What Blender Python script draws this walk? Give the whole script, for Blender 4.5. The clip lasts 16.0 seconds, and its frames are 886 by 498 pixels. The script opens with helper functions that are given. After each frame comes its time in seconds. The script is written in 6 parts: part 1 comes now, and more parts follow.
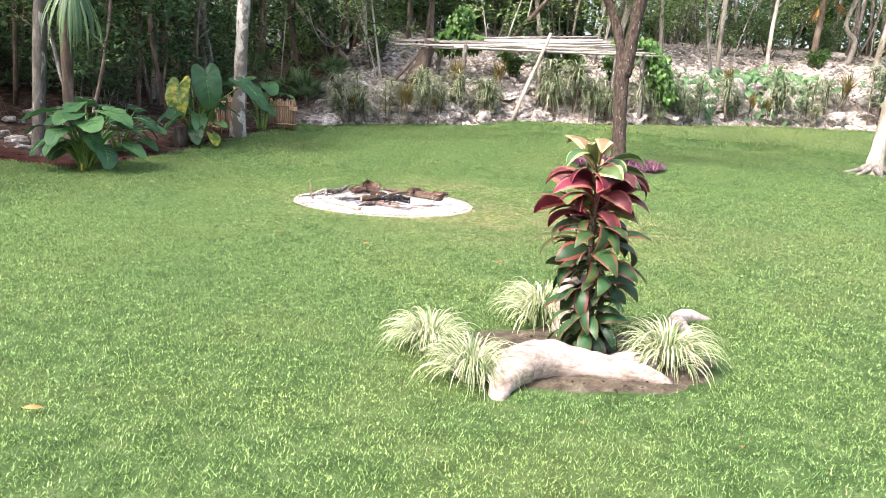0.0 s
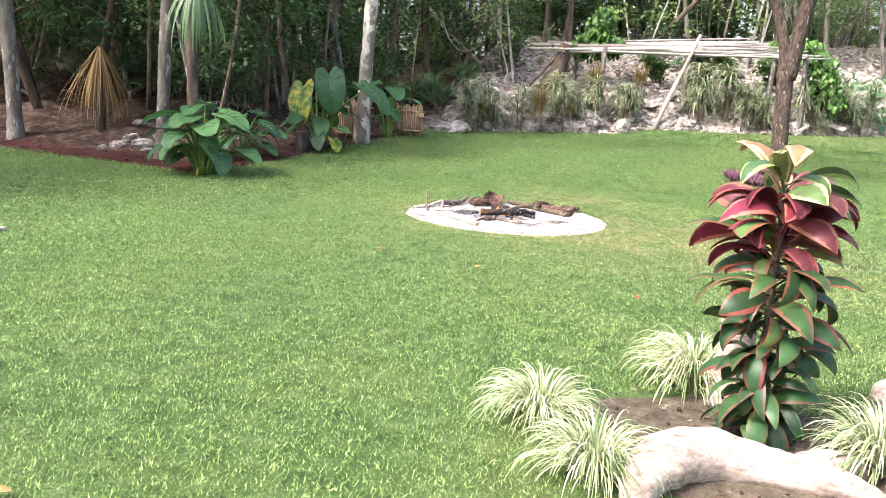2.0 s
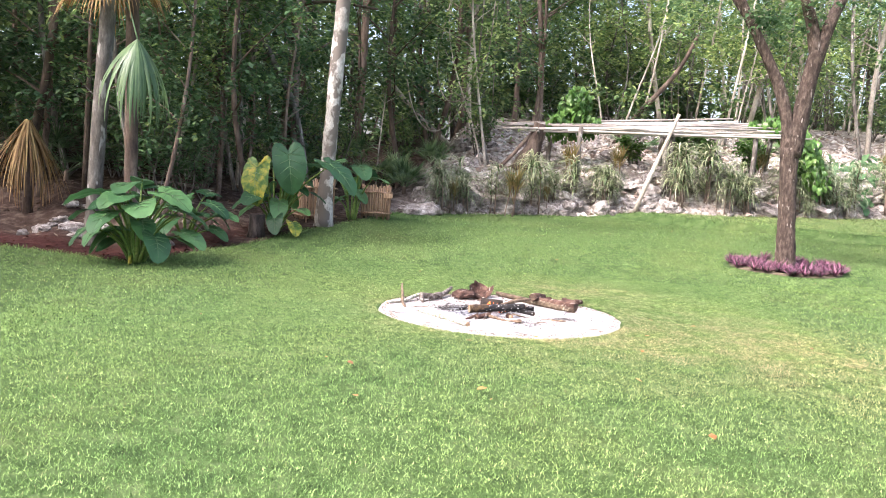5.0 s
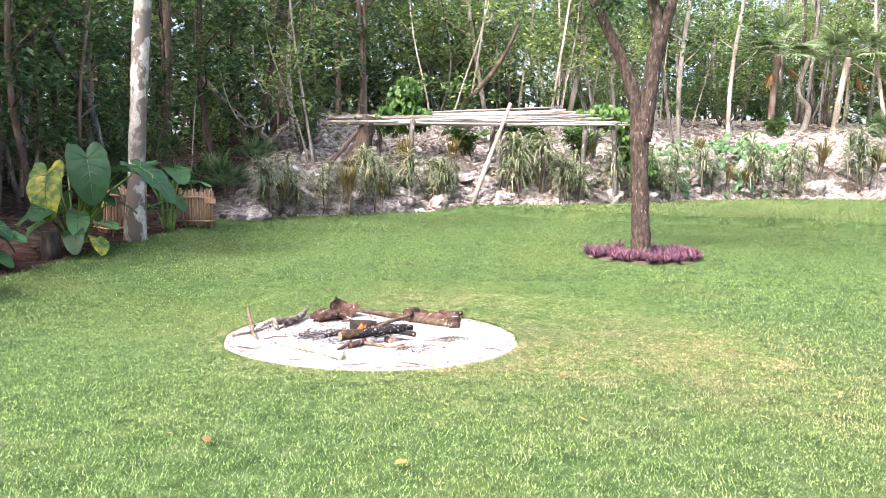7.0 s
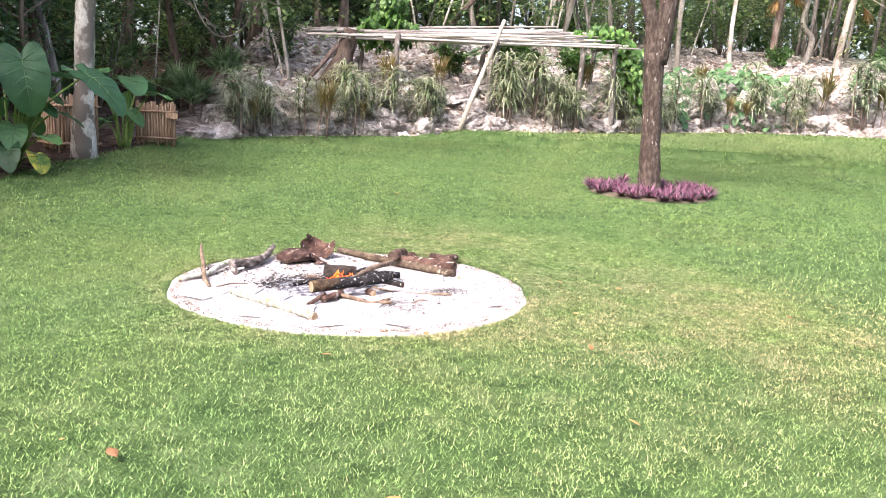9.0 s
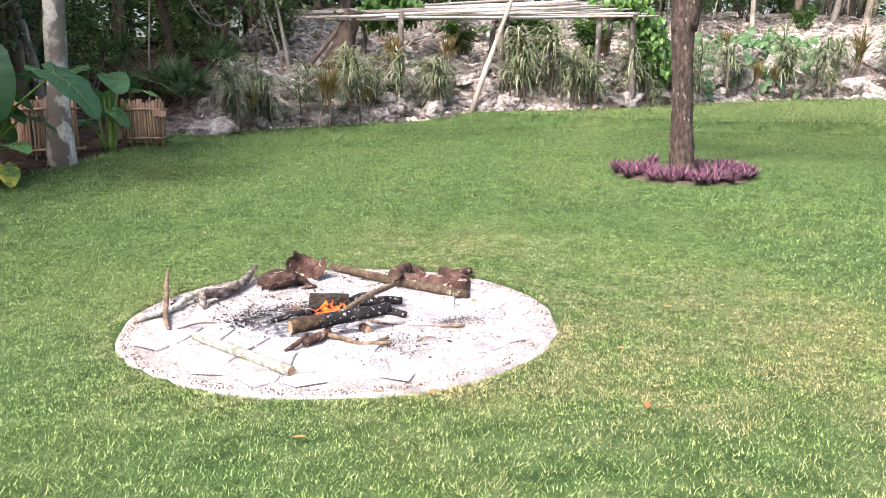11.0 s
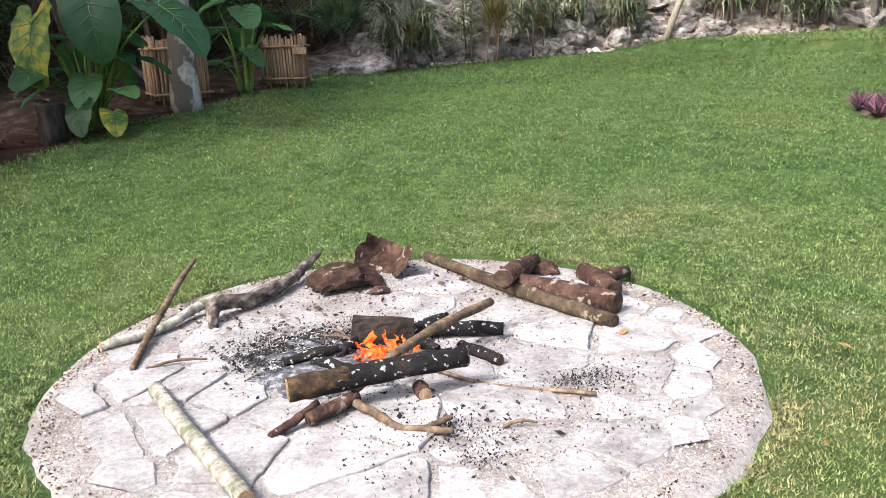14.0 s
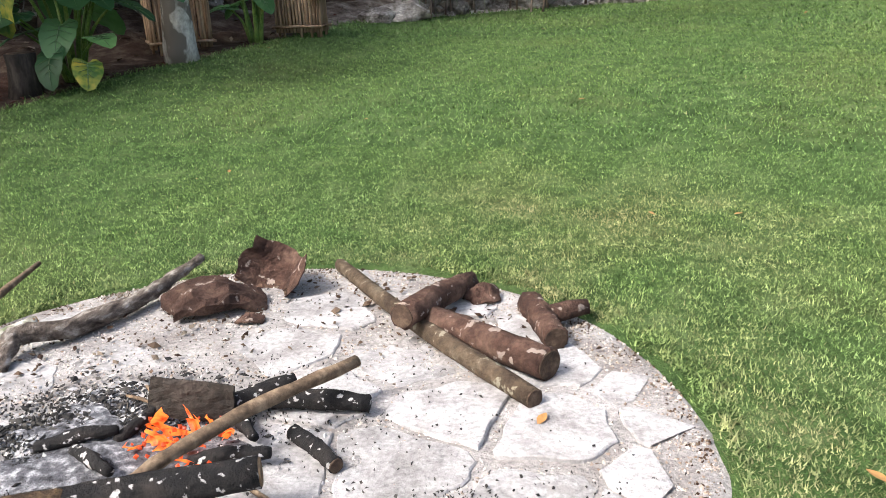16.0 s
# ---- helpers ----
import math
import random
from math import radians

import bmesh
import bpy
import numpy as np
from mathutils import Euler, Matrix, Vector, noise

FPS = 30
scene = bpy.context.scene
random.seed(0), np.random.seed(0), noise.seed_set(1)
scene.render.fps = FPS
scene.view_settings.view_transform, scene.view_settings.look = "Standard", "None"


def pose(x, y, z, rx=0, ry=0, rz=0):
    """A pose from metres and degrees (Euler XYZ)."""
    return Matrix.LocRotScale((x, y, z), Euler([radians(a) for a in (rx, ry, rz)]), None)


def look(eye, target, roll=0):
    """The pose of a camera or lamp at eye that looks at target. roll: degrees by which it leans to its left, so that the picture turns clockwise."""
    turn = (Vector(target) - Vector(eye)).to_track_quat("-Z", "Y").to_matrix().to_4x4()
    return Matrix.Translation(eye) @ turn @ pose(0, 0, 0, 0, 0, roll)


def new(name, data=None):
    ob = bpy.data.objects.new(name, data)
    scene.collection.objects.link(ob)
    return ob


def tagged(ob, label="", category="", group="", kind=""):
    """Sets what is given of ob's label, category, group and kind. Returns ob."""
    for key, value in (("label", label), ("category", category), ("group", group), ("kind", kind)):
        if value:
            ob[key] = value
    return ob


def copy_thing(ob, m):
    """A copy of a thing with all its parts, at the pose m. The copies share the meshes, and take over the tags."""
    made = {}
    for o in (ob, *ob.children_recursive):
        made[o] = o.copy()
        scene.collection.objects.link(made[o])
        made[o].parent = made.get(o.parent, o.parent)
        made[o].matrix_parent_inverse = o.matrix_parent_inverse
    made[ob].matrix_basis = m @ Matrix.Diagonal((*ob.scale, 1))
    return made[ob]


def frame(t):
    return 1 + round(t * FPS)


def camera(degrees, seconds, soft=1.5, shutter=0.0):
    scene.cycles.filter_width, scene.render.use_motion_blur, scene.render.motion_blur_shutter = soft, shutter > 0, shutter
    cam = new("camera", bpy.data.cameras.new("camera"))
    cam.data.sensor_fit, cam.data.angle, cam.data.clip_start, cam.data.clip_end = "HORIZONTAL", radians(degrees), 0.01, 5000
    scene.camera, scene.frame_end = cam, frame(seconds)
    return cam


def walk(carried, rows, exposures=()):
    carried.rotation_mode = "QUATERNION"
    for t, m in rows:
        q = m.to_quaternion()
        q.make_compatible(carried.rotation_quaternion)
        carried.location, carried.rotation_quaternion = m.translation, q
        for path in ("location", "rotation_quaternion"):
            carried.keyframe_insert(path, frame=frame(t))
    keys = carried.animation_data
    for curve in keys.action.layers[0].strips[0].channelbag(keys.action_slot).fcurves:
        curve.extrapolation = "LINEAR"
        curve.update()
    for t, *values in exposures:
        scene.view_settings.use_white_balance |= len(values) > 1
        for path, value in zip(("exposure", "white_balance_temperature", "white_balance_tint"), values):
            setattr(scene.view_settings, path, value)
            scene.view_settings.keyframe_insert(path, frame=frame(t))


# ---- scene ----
cam = camera(58.6, 16.0, soft=0.8)
PATH = [
    (0, (0.987, -11.332, 1.648), (0.957, -9.371, 1.256), 3.2),
    (0.5, (0.996, -11.062, 1.632), (0.88, -9.107, 1.228), 4.0),
    (1, (0.954, -10.737, 1.622), (0.783, -8.779, 1.249), 3.4),
    (1.5, (0.995, -10.406, 1.579), (0.731, -8.458, 1.21), 3.0),
    (2, (1.019, -10.1, 1.553), (0.657, -8.172, 1.165), 3.3),
    (2.5, (0.993, -9.786, 1.491), (0.596, -7.855, 1.155), 3.0),
    (3, (0.907, -9.49, 1.477), (0.39, -7.58, 1.189), 3.0),
    (3.2, (0.938, -9.333, 1.462), (0.376, -7.428, 1.228), 3.0),
    (5.3, (0.354, -8.191, 1.406), (0.207, -6.201, 1.263), 2.7),
    (5.5, (0.273, -8.056, 1.43), (0.233, -6.06, 1.318), 2.2),
    (6, (0.129, -7.738, 1.38), (0.277, -5.751, 1.204), 1.5),
    (6.5, (0.019, -7.378, 1.414), (0.191, -5.393, 1.243), 0.4),
    (7, (-0.083, -6.963, 1.396), (0.089, -4.977, 1.231), 0.8),
    (7.5, (-0.098, -6.627, 1.364), (0.131, -4.653, 1.136), 0.8),
    (8, (-0.066, -6.291, 1.376), (0.141, -4.319, 1.116), 1.9),
    (8.5, (-0.076, -5.961, 1.349), (0.139, -3.998, 1.037), 2.6),
    (9, (-0.106, -5.652, 1.337), (0.125, -3.697, 0.988), 2.7),
    (9.2, (-0.108, -5.522, 1.33), (0.113, -3.565, 0.983), 2.6),
    (11.3, (0.129, -4.398, 1.396), (0.311, -2.451, 0.974), -0.2),
    (11.5, (0.163, -4.269, 1.362), (0.34, -2.326, 0.923), -0.1),
    (12, (0.262, -3.933, 1.346), (0.421, -1.994, 0.881), -0.8),
    (12.5, (0.379, -3.582, 1.338), (0.465, -1.635, 0.89), -1.5),
    (13, (0.426, -3.254, 1.293), (0.302, -1.331, 0.759), -1.7),
    (13.5, (0.451, -2.912, 1.278), (0.246, -1.008, 0.702), -2.5),
    (14, (0.515, -2.583, 1.21), (0.213, -0.68, 0.674), -2.4),
    (14.5, (0.567, -2.294, 1.151), (0.188, -0.416, 0.575), -1.8),
    (15, (0.65, -1.977, 1.153), (0.27, -0.106, 0.555), -1.6),
    (15.5, (0.806, -1.686, 1.146), (0.376, 0.163, 0.515), -2.1),
    (16, (0.97, -1.435, 1.147), (0.499, 0.398, 0.499), -2.2),
]
walk(cam, [(t, look(*row)) for t, *row in PATH], [(0, 1.07, 6350, 17), (3.2, 1.26, 6350, 17), (5.5, 1.27, 6300, 22), (7.0, 1.27, 6300, 22), (9.2, 1.12, 6300, 22), (11.3, 0.83, 6300, 20), (12.5, 0.66, 6320, 18), (14, 0.44, 6350, 14), (16, 0.43, 6400, 11)])

# ---- world, sun ----
world = bpy.data.worlds.new("sky")
scene.world = world
world.use_nodes = True
wn = world.node_tree.nodes
sky = wn.new("ShaderNodeTexSky")
sky.sky_type = "NISHITA"
sky.sun_disc = False
sky.sun_elevation = radians(49)
sky.sun_rotation = radians(226)
sky.air_density, sky.dust_density, sky.ozone_density = 1.0, 6.0, 0.6
world.node_tree.links.new(sky.outputs[0], wn["Background"].inputs[0])
wn["Background"].inputs[1].default_value = 0.26

sun_data = bpy.data.lights.new("sun", "SUN")
sun_data.energy, sun_data.angle, sun_data.color = 3.6, radians(9), (1.0, 0.975, 0.945)
sun = new("sun", sun_data)
sun.matrix_world = look((-10.6, -10.2, 16.9), (0, 0, 0))

# ---- materials ----
def base_material(name):
    m = bpy.data.materials.new(name)
    m.use_nodes = True
    return m, m.node_tree.nodes, m.node_tree.links, m.node_tree.nodes["Principled BSDF"]


def add_noise(nt, scale, detail=4.0, coord=None, rough=0.6):
    n = nt.nodes.new("ShaderNodeTexNoise")
    n.inputs["Scale"].default_value, n.inputs["Detail"].default_value = scale, detail
    n.inputs["Roughness"].default_value = rough
    if coord is not None:
        nt.links.new(coord, n.inputs["Vector"])
    return n


def add_ramp(nt, fac, stops):
    r = nt.nodes.new("ShaderNodeValToRGB")
    e = r.color_ramp.elements
    e[0].position, e[0].color = stops[0][0], (*stops[0][1], 1)
    e[1].position, e[1].color = stops[-1][0], (*stops[-1][1], 1)
    for p, c in stops[1:-1]:
        e.new(p).color = (*c, 1)
    nt.links.new(fac, r.inputs[0])
    return r.outputs[0]


def add_mix(nt, a, b, fac, mode="MIX"):
    x = nt.nodes.new("ShaderNodeMix")
    x.data_type, x.blend_type = "RGBA", mode
    for sock, v in ((x.inputs[0], fac), (x.inputs[6], a), (x.inputs[7], b)):
        if isinstance(v, (int, float)):
            sock.default_value = v
        elif isinstance(v, tuple):
            sock.default_value = (*v, 1)
        else:
            nt.links.new(v, sock)
    return x.outputs[2]


def add_bump(nt, height, strength, distance, bsdf):
    b = nt.nodes.new("ShaderNodeBump")
    b.inputs["Strength"].default_value, b.inputs["Distance"].default_value = strength, distance
    nt.links.new(height, b.inputs["Height"])
    nt.links.new(b.outputs[0], bsdf.inputs["Normal"])


def object_coord(nt, stretch=(1, 1, 1)):
    c = nt.nodes.new("ShaderNodeTexCoord")
    m = nt.nodes.new("ShaderNodeMapping")
    m.inputs["Scale"].default_value = stretch
    nt.links.new(c.outputs["Object"], m.inputs[0])
    return m.outputs[0]


def rough_material(name, dark, mid, light, scale=6.0, rough=0.85, bump=0.4, dist=0.02, stretch=(1, 1, 1), fine=40.0, vary=0.25, spots=None):
    """Bark, stone, soil: two scales of noise, relief, a little difference from piece to piece."""
    m, nodes, links, bsdf = base_material(name)
    nt = m.node_tree
    co = object_coord(nt, stretch)
    info = nodes.new("ShaderNodeObjectInfo")
    sh = nodes.new("ShaderNodeVectorMath")
    sh.operation = "ADD"
    sc = nodes.new("ShaderNodeVectorMath")
    sc.operation = "SCALE"
    sc.inputs[0].default_value = (7, 13, 5)
    links.new(info.outputs["Random"], sc.inputs["Scale"])
    links.new(co, sh.inputs[0])
    links.new(sc.outputs[0], sh.inputs[1])
    a = add_noise(nt, scale, 5, sh.outputs[0])
    b = add_noise(nt, fine, 5, sh.outputs[0], 0.7)
    col = add_ramp(nt, a.outputs[0], [(0.3, dark), (0.5, mid), (0.68, light)])
    grain = add_ramp(nt, b.outputs[0], [(0.3, (0.45, 0.45, 0.45)), (0.65, (1.2, 1.2, 1.2))])
    col = add_mix(nt, col, grain, 0.75, "MULTIPLY")
    if spots:
        s = add_noise(nt, spots[1], 3, sh.outputs[0], 0.5)
        edge = add_ramp(nt, s.outputs[0], [(spots[2], (0, 0, 0)), (spots[2] + 0.05, (1, 1, 1))])
        col = add_mix(nt, col, spots[0], edge)
    tone = add_ramp(nt, info.outputs["Random"], [(0.0, (1 - vary,) * 3), (1.0, (1 + vary * 0.6,) * 3)])
    col = add_mix(nt, col, tone, 1.0, "MULTIPLY")
    links.new(col, bsdf.inputs["Base Color"])
    bsdf.inputs["Roughness"].default_value = rough
    bsdf.inputs["Specular IOR Level"].default_value = 0.25
    add_bump(nt, b.outputs[0], bump, dist, bsdf)
    return m


def leaf_material(name, colors, scale=3.0, rough=0.45, light_through=0.35, island=True, obj=True, spec=0.4):
    """Thin leaves: colour differs from leaf to leaf, some light comes through."""
    m, nodes, links, bsdf = base_material(name)
    nt = m.node_tree
    n = add_noise(nt, scale, 3, object_coord(nt))
    geo = nodes.new("ShaderNodeNewGeometry")
    info = nodes.new("ShaderNodeObjectInfo")
    k = len(colors) - 1
    stops = [(0.08 + 0.84 * i / k, c) for i, c in enumerate(colors)]
    if island:
        col = add_ramp(nt, geo.outputs["Random Per Island"], stops)
    elif obj:
        col = add_ramp(nt, info.outputs["Random"], stops)
    else:
        col = add_ramp(nt, n.outputs[0], [(0.3 + 0.4 * i / k, c) for i, c in enumerate(colors)])
    tone = add_ramp(nt, n.outputs[0], [(0.3, (0.65, 0.7, 0.65)), (0.7, (1.25, 1.2, 1.15))])
    col = add_mix(nt, col, tone, 0.8, "MULTIPLY")
    if obj:
        tone2 = add_ramp(nt, info.outputs["Random"], [(0, (0.78, 0.82, 0.8)), (1, (1.15, 1.12, 1.0))])
        col = add_mix(nt, col, tone2, 1.0, "MULTIPLY")
    links.new(col, bsdf.inputs["Base Color"])
    bsdf.inputs["Roughness"].default_value = rough
    bsdf.inputs["Specular IOR Level"].default_value = spec
    tr = nodes.new("ShaderNodeBsdfTranslucent")
    links.new(col, tr.inputs[0])
    mixs = nodes.new("ShaderNodeMixShader")
    mixs.inputs[0].default_value = light_through
    links.new(bsdf.outputs[0], mixs.inputs[1])
    links.new(tr.outputs[0], mixs.inputs[2])
    links.new(mixs.outputs[0], nodes["Material Output"].inputs[0])
    return m


def glow_material(name, color, strength):
    m, nodes, links, bsdf = base_material(name)
    nt = m.node_tree
    n = add_noise(nt, 25, 3, object_coord(nt))
    col = add_ramp(nt, n.outputs[0], [(0.35, (color[0] * 0.3, color[1] * 0.06, 0.0)), (0.65, color)])
    bsdf.inputs["Base Color"].default_value = (0.1, 0.03, 0.01, 1)
    links.new(col, bsdf.inputs["Emission Color"])
    bsdf.inputs["Emission Strength"].default_value = strength
    return m


def ground_material():
    """Lawn soil, red mulch and pale rubble on one sheet; the zones come from the point data 'zone' and 'rubble'."""
    m, nodes, links, bsdf = base_material("ground_soil")
    nt = m.node_tree
    co = object_coord(nt)
    big, mid, fine = add_noise(nt, 0.55, 4, co), add_noise(nt, 5, 5, co), add_noise(nt, 60, 4, co, 0.7)
    lawn = add_ramp(nt, mid.outputs[0], [(0.3, (0.028, 0.055, 0.015)), (0.5, (0.055, 0.1, 0.028)), (0.7, (0.1, 0.145, 0.055))])
    dry = add_ramp(nt, big.outputs[0], [(0.5, (0, 0, 0)), (0.75, (0.18, 0.18, 0.18))])
    lawn = add_mix(nt, lawn, (0.26, 0.22, 0.085), dry)
    mulch = add_ramp(nt, mid.outputs[0], [(0.3, (0.02, 0.012, 0.008)), (0.5, (0.045, 0.027, 0.019)), (0.68, (0.11, 0.085, 0.065))])
    rub = add_ramp(nt, mid.outputs[0], [(0.3, (0.10, 0.075, 0.055)), (0.5, (0.31, 0.27, 0.23)), (0.68, (0.58, 0.55, 0.5))])
    z = nodes.new("ShaderNodeAttribute")
    z.attribute_name = "zone"
    r = nodes.new("ShaderNodeAttribute")
    r.attribute_name = "rubble"
    wob = nodes.new("ShaderNodeMath")
    wob.operation = "MULTIPLY_ADD"
    links.new(mid.outputs[0], wob.inputs[0])
    wob.inputs[1].default_value = 0.5
    sub = nodes.new("ShaderNodeMath")
    sub.operation = "ADD"
    links.new(z.outputs["Fac"], sub.inputs[0])
    sub.inputs[1].default_value = -0.25
    links.new(sub.outputs[0], wob.inputs[2])
    edge = add_ramp(nt, wob.outputs[0], [(0.42, (0, 0, 0)), (0.58, (1, 1, 1))])
    red = nodes.new("ShaderNodeAttribute")
    red.attribute_name = "mulch"
    chips = add_ramp(nt, mid.outputs[0], [(0.3, (0.02, 0.005, 0.004)), (0.5, (0.045, 0.01, 0.008)), (0.7, (0.07, 0.022, 0.017))])
    mulch = add_mix(nt, mulch, chips, red.outputs["Fac"])
    out = add_mix(nt, mulch, rub, r.outputs["Fac"])
    col = add_mix(nt, lawn, out, edge)
    grain = add_ramp(nt, fine.outputs[0], [(0.3, (0.5, 0.5, 0.5)), (0.65, (1.25, 1.25, 1.25))])
    col = add_mix(nt, col, grain, 0.8, "MULTIPLY")
    links.new(col, bsdf.inputs["Base Color"])
    bsdf.inputs["Roughness"].default_value = 0.95
    bsdf.inputs["Specular IOR Level"].default_value = 0.15
    add_bump(nt, fine.outputs[0], 0.7, 0.03, bsdf)
    return m


def grass_material():
    m, nodes, links, bsdf = base_material("grass_blades")
    nt = m.node_tree
    co = object_coord(nt)
    big, mid = add_noise(nt, 0.45, 4, co), add_noise(nt, 2.4, 4, co)
    geo = nodes.new("ShaderNodeNewGeometry")
    rnd = add_ramp(nt, geo.outputs["Random Per Island"], [(0.0, (0.05, 0.1, 0.03)), (0.3, (0.165, 0.275, 0.085)), (0.7, (0.285, 0.43, 0.155)), (0.96, (0.335, 0.475, 0.185)), (1.0, (0.4, 0.38, 0.21))])
    att = nodes.new("ShaderNodeAttribute")
    att.attribute_name = "dry"
    wob = nodes.new("ShaderNodeMath")
    wob.operation = "MULTIPLY"
    links.new(att.outputs["Fac"], wob.inputs[0])
    patch = add_ramp(nt, mid.outputs[0], [(0.35, (0.15, 0.15, 0.15)), (0.65, (1, 1, 1))])
    links.new(patch, wob.inputs[1])
    col = add_mix(nt, rnd, (0.39, 0.35, 0.2), wob.outputs[0])
    tone = add_ramp(nt, big.outputs[0], [(0.35, (0.82, 0.9, 0.85)), (0.65, (1.14, 1.08, 1.0))])
    col = add_mix(nt, col, tone, 1.0, "MULTIPLY")
    # blade colour mottled to paint the shade between tufts
    tuft_shade = add_noise(nt, 16, 3, co)
    tone = add_ramp(nt, tuft_shade.outputs[0], [(0.34, (0.42, 0.47, 0.42)), (0.66, (1.26, 1.22, 1.26))])
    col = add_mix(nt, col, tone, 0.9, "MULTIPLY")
    tone = add_ramp(nt, mid.outputs[0], [(0.3, (0.85, 0.88, 0.8)), (0.7, (1.1, 1.08, 1.1))])
    col = add_mix(nt, col, tone, 1.0, "MULTIPLY")
    # finer mottling, again shade of the gaps put into the colour
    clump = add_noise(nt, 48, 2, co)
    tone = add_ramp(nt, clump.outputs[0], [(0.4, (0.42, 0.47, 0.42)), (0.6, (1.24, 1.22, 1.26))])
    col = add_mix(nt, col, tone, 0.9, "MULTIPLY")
    links.new(col, bsdf.inputs["Base Color"])
    bsdf.inputs["Roughness"].default_value = 0.6
    bsdf.inputs["Specular IOR Level"].default_value = 0.15
    tr = nodes.new("ShaderNodeBsdfTranslucent")
    links.new(col, tr.inputs[0])
    mixs = nodes.new("ShaderNodeMixShader")
    mixs.inputs[0].default_value = 0.3
    links.new(bsdf.outputs[0], mixs.inputs[1])
    links.new(tr.outputs[0], mixs.inputs[2])
    links.new(mixs.outputs[0], nodes["Material Output"].inputs[0])
    return m


def cordyline_material(name, inner, outer):
    """A leaf with a margin of another colour; 'rim' is 0 at the midrib and 1 at the margin."""
    m, nodes, links, bsdf = base_material(name)
    nt = m.node_tree
    n = add_noise(nt, 14, 4, object_coord(nt))
    att = nodes.new("ShaderNodeAttribute")
    att.attribute_name = "rim"
    w = nodes.new("ShaderNodeMath")
    w.operation = "MULTIPLY_ADD"
    links.new(n.outputs[0], w.inputs[0])
    w.inputs[1].default_value = 0.6
    links.new(att.outputs["Fac"], w.inputs[2])
    edge = add_ramp(nt, w.outputs[0], [(0.93, (0, 0, 0)), (1.0, (1, 1, 1))])
    w.use_clamp = True
    info = nodes.new("ShaderNodeObjectInfo")
    a = add_ramp(nt, info.outputs["Random"], [(i / (len(inner) - 1), c) for i, c in enumerate(inner)])
    b = add_ramp(nt, info.outputs["Random"], [(i / (len(outer) - 1), c) for i, c in enumerate(outer)])
    col = add_mix(nt, a, b, edge)
    links.new(col, bsdf.inputs["Base Color"])
    tone = add_ramp(nt, n.outputs[0], [(0.3, (0.6, 0.6, 0.6)), (0.7, (1.2, 1.2, 1.2))])
    col = add_mix(nt, col, tone, 0.8, "MULTIPLY")
    links.new(col, bsdf.inputs["Base Color"])
    bsdf.inputs["Roughness"].default_value = 0.45
    bsdf.inputs["Specular IOR Level"].default_value = 0.3
    tr = nodes.new("ShaderNodeBsdfTranslucent")
    links.new(col, tr.inputs[0])
    mixs = nodes.new("ShaderNodeMixShader")
    mixs.inputs[0].default_value = 0.2
    links.new(bsdf.outputs[0], mixs.inputs[1])
    links.new(tr.outputs[0], mixs.inputs[2])
    links.new(mixs.outputs[0], nodes["Material Output"].inputs[0])
    return m


M = {}
M["ground"] = ground_material()
M["grass"] = grass_material()
M["bark_grey"] = rough_material("bark_grey", (0.07, 0.06, 0.05), (0.15, 0.135, 0.115), (0.27, 0.25, 0.22), 6, stretch=(1, 1, 0.35), fine=30, spots=((0.34, 0.33, 0.3), 9, 0.6))
M["bark_dark"] = rough_material("bark_dark", (0.05, 0.035, 0.028), (0.11, 0.08, 0.06), (0.2, 0.155, 0.12), 5, stretch=(1, 1, 0.3), fine=34)
M["bark_black"] = rough_material("bark_black", (0.012, 0.01, 0.009), (0.03, 0.025, 0.02), (0.075, 0.06, 0.05), 8, bump=0.8, dist=0.02, stretch=(1, 1, 0.3), fine=34)
M["leaf_vein"] = rough_material("leaf_vein", (0.07, 0.15, 0.06), (0.1, 0.19, 0.08), (0.14, 0.23, 0.1), 5, rough=0.5, bump=0.1, dist=0.003)
M["palm_bright"] = leaf_material("palm_bright", [(0.14, 0.22, 0.1), (0.24, 0.34, 0.17), (0.38, 0.45, 0.26)], scale=2, rough=0.4)
M["bark_tan"] = rough_material("bark_tan", (0.1, 0.07, 0.052), (0.19, 0.14, 0.11), (0.32, 0.265, 0.215), 4, stretch=(1, 1, 0.3), fine=30)
M["bark_pale"] = rough_material("bark_pale", (0.2, 0.17, 0.13), (0.38, 0.34, 0.28), (0.58, 0.54, 0.47), 3, stretch=(1, 1, 0.4), fine=25)
M["bark_white"] = rough_material("bark_white", (0.18, 0.16, 0.135), (0.42, 0.4, 0.355), (0.62, 0.6, 0.545), 2.4, stretch=(1, 1, 0.7), fine=22, spots=((0.15, 0.13, 0.11), 4.5, 0.47))
M["bark_tree"] = rough_material("bark_tree", (0.035, 0.025, 0.019), (0.085, 0.062, 0.048), (0.165, 0.13, 0.105), 20, bump=1.0, dist=0.06, stretch=(1, 1, 0.4), fine=26, spots=((0.33, 0.3, 0.26), 16, 0.66))
M["log_brown"] = rough_material("log_brown", (0.035, 0.018, 0.013), (0.085, 0.046, 0.033), (0.17, 0.105, 0.076), 11, bump=1.0, dist=0.03, fine=38, spots=((0.34, 0.28, 0.24), 24, 0.62))
M["log_moss"] = rough_material("log_moss", (0.045, 0.03, 0.02), (0.105, 0.075, 0.048), (0.2, 0.16, 0.11), 12, bump=0.9, dist=0.025, fine=40, spots=((0.3, 0.27, 0.2), 24, 0.62))
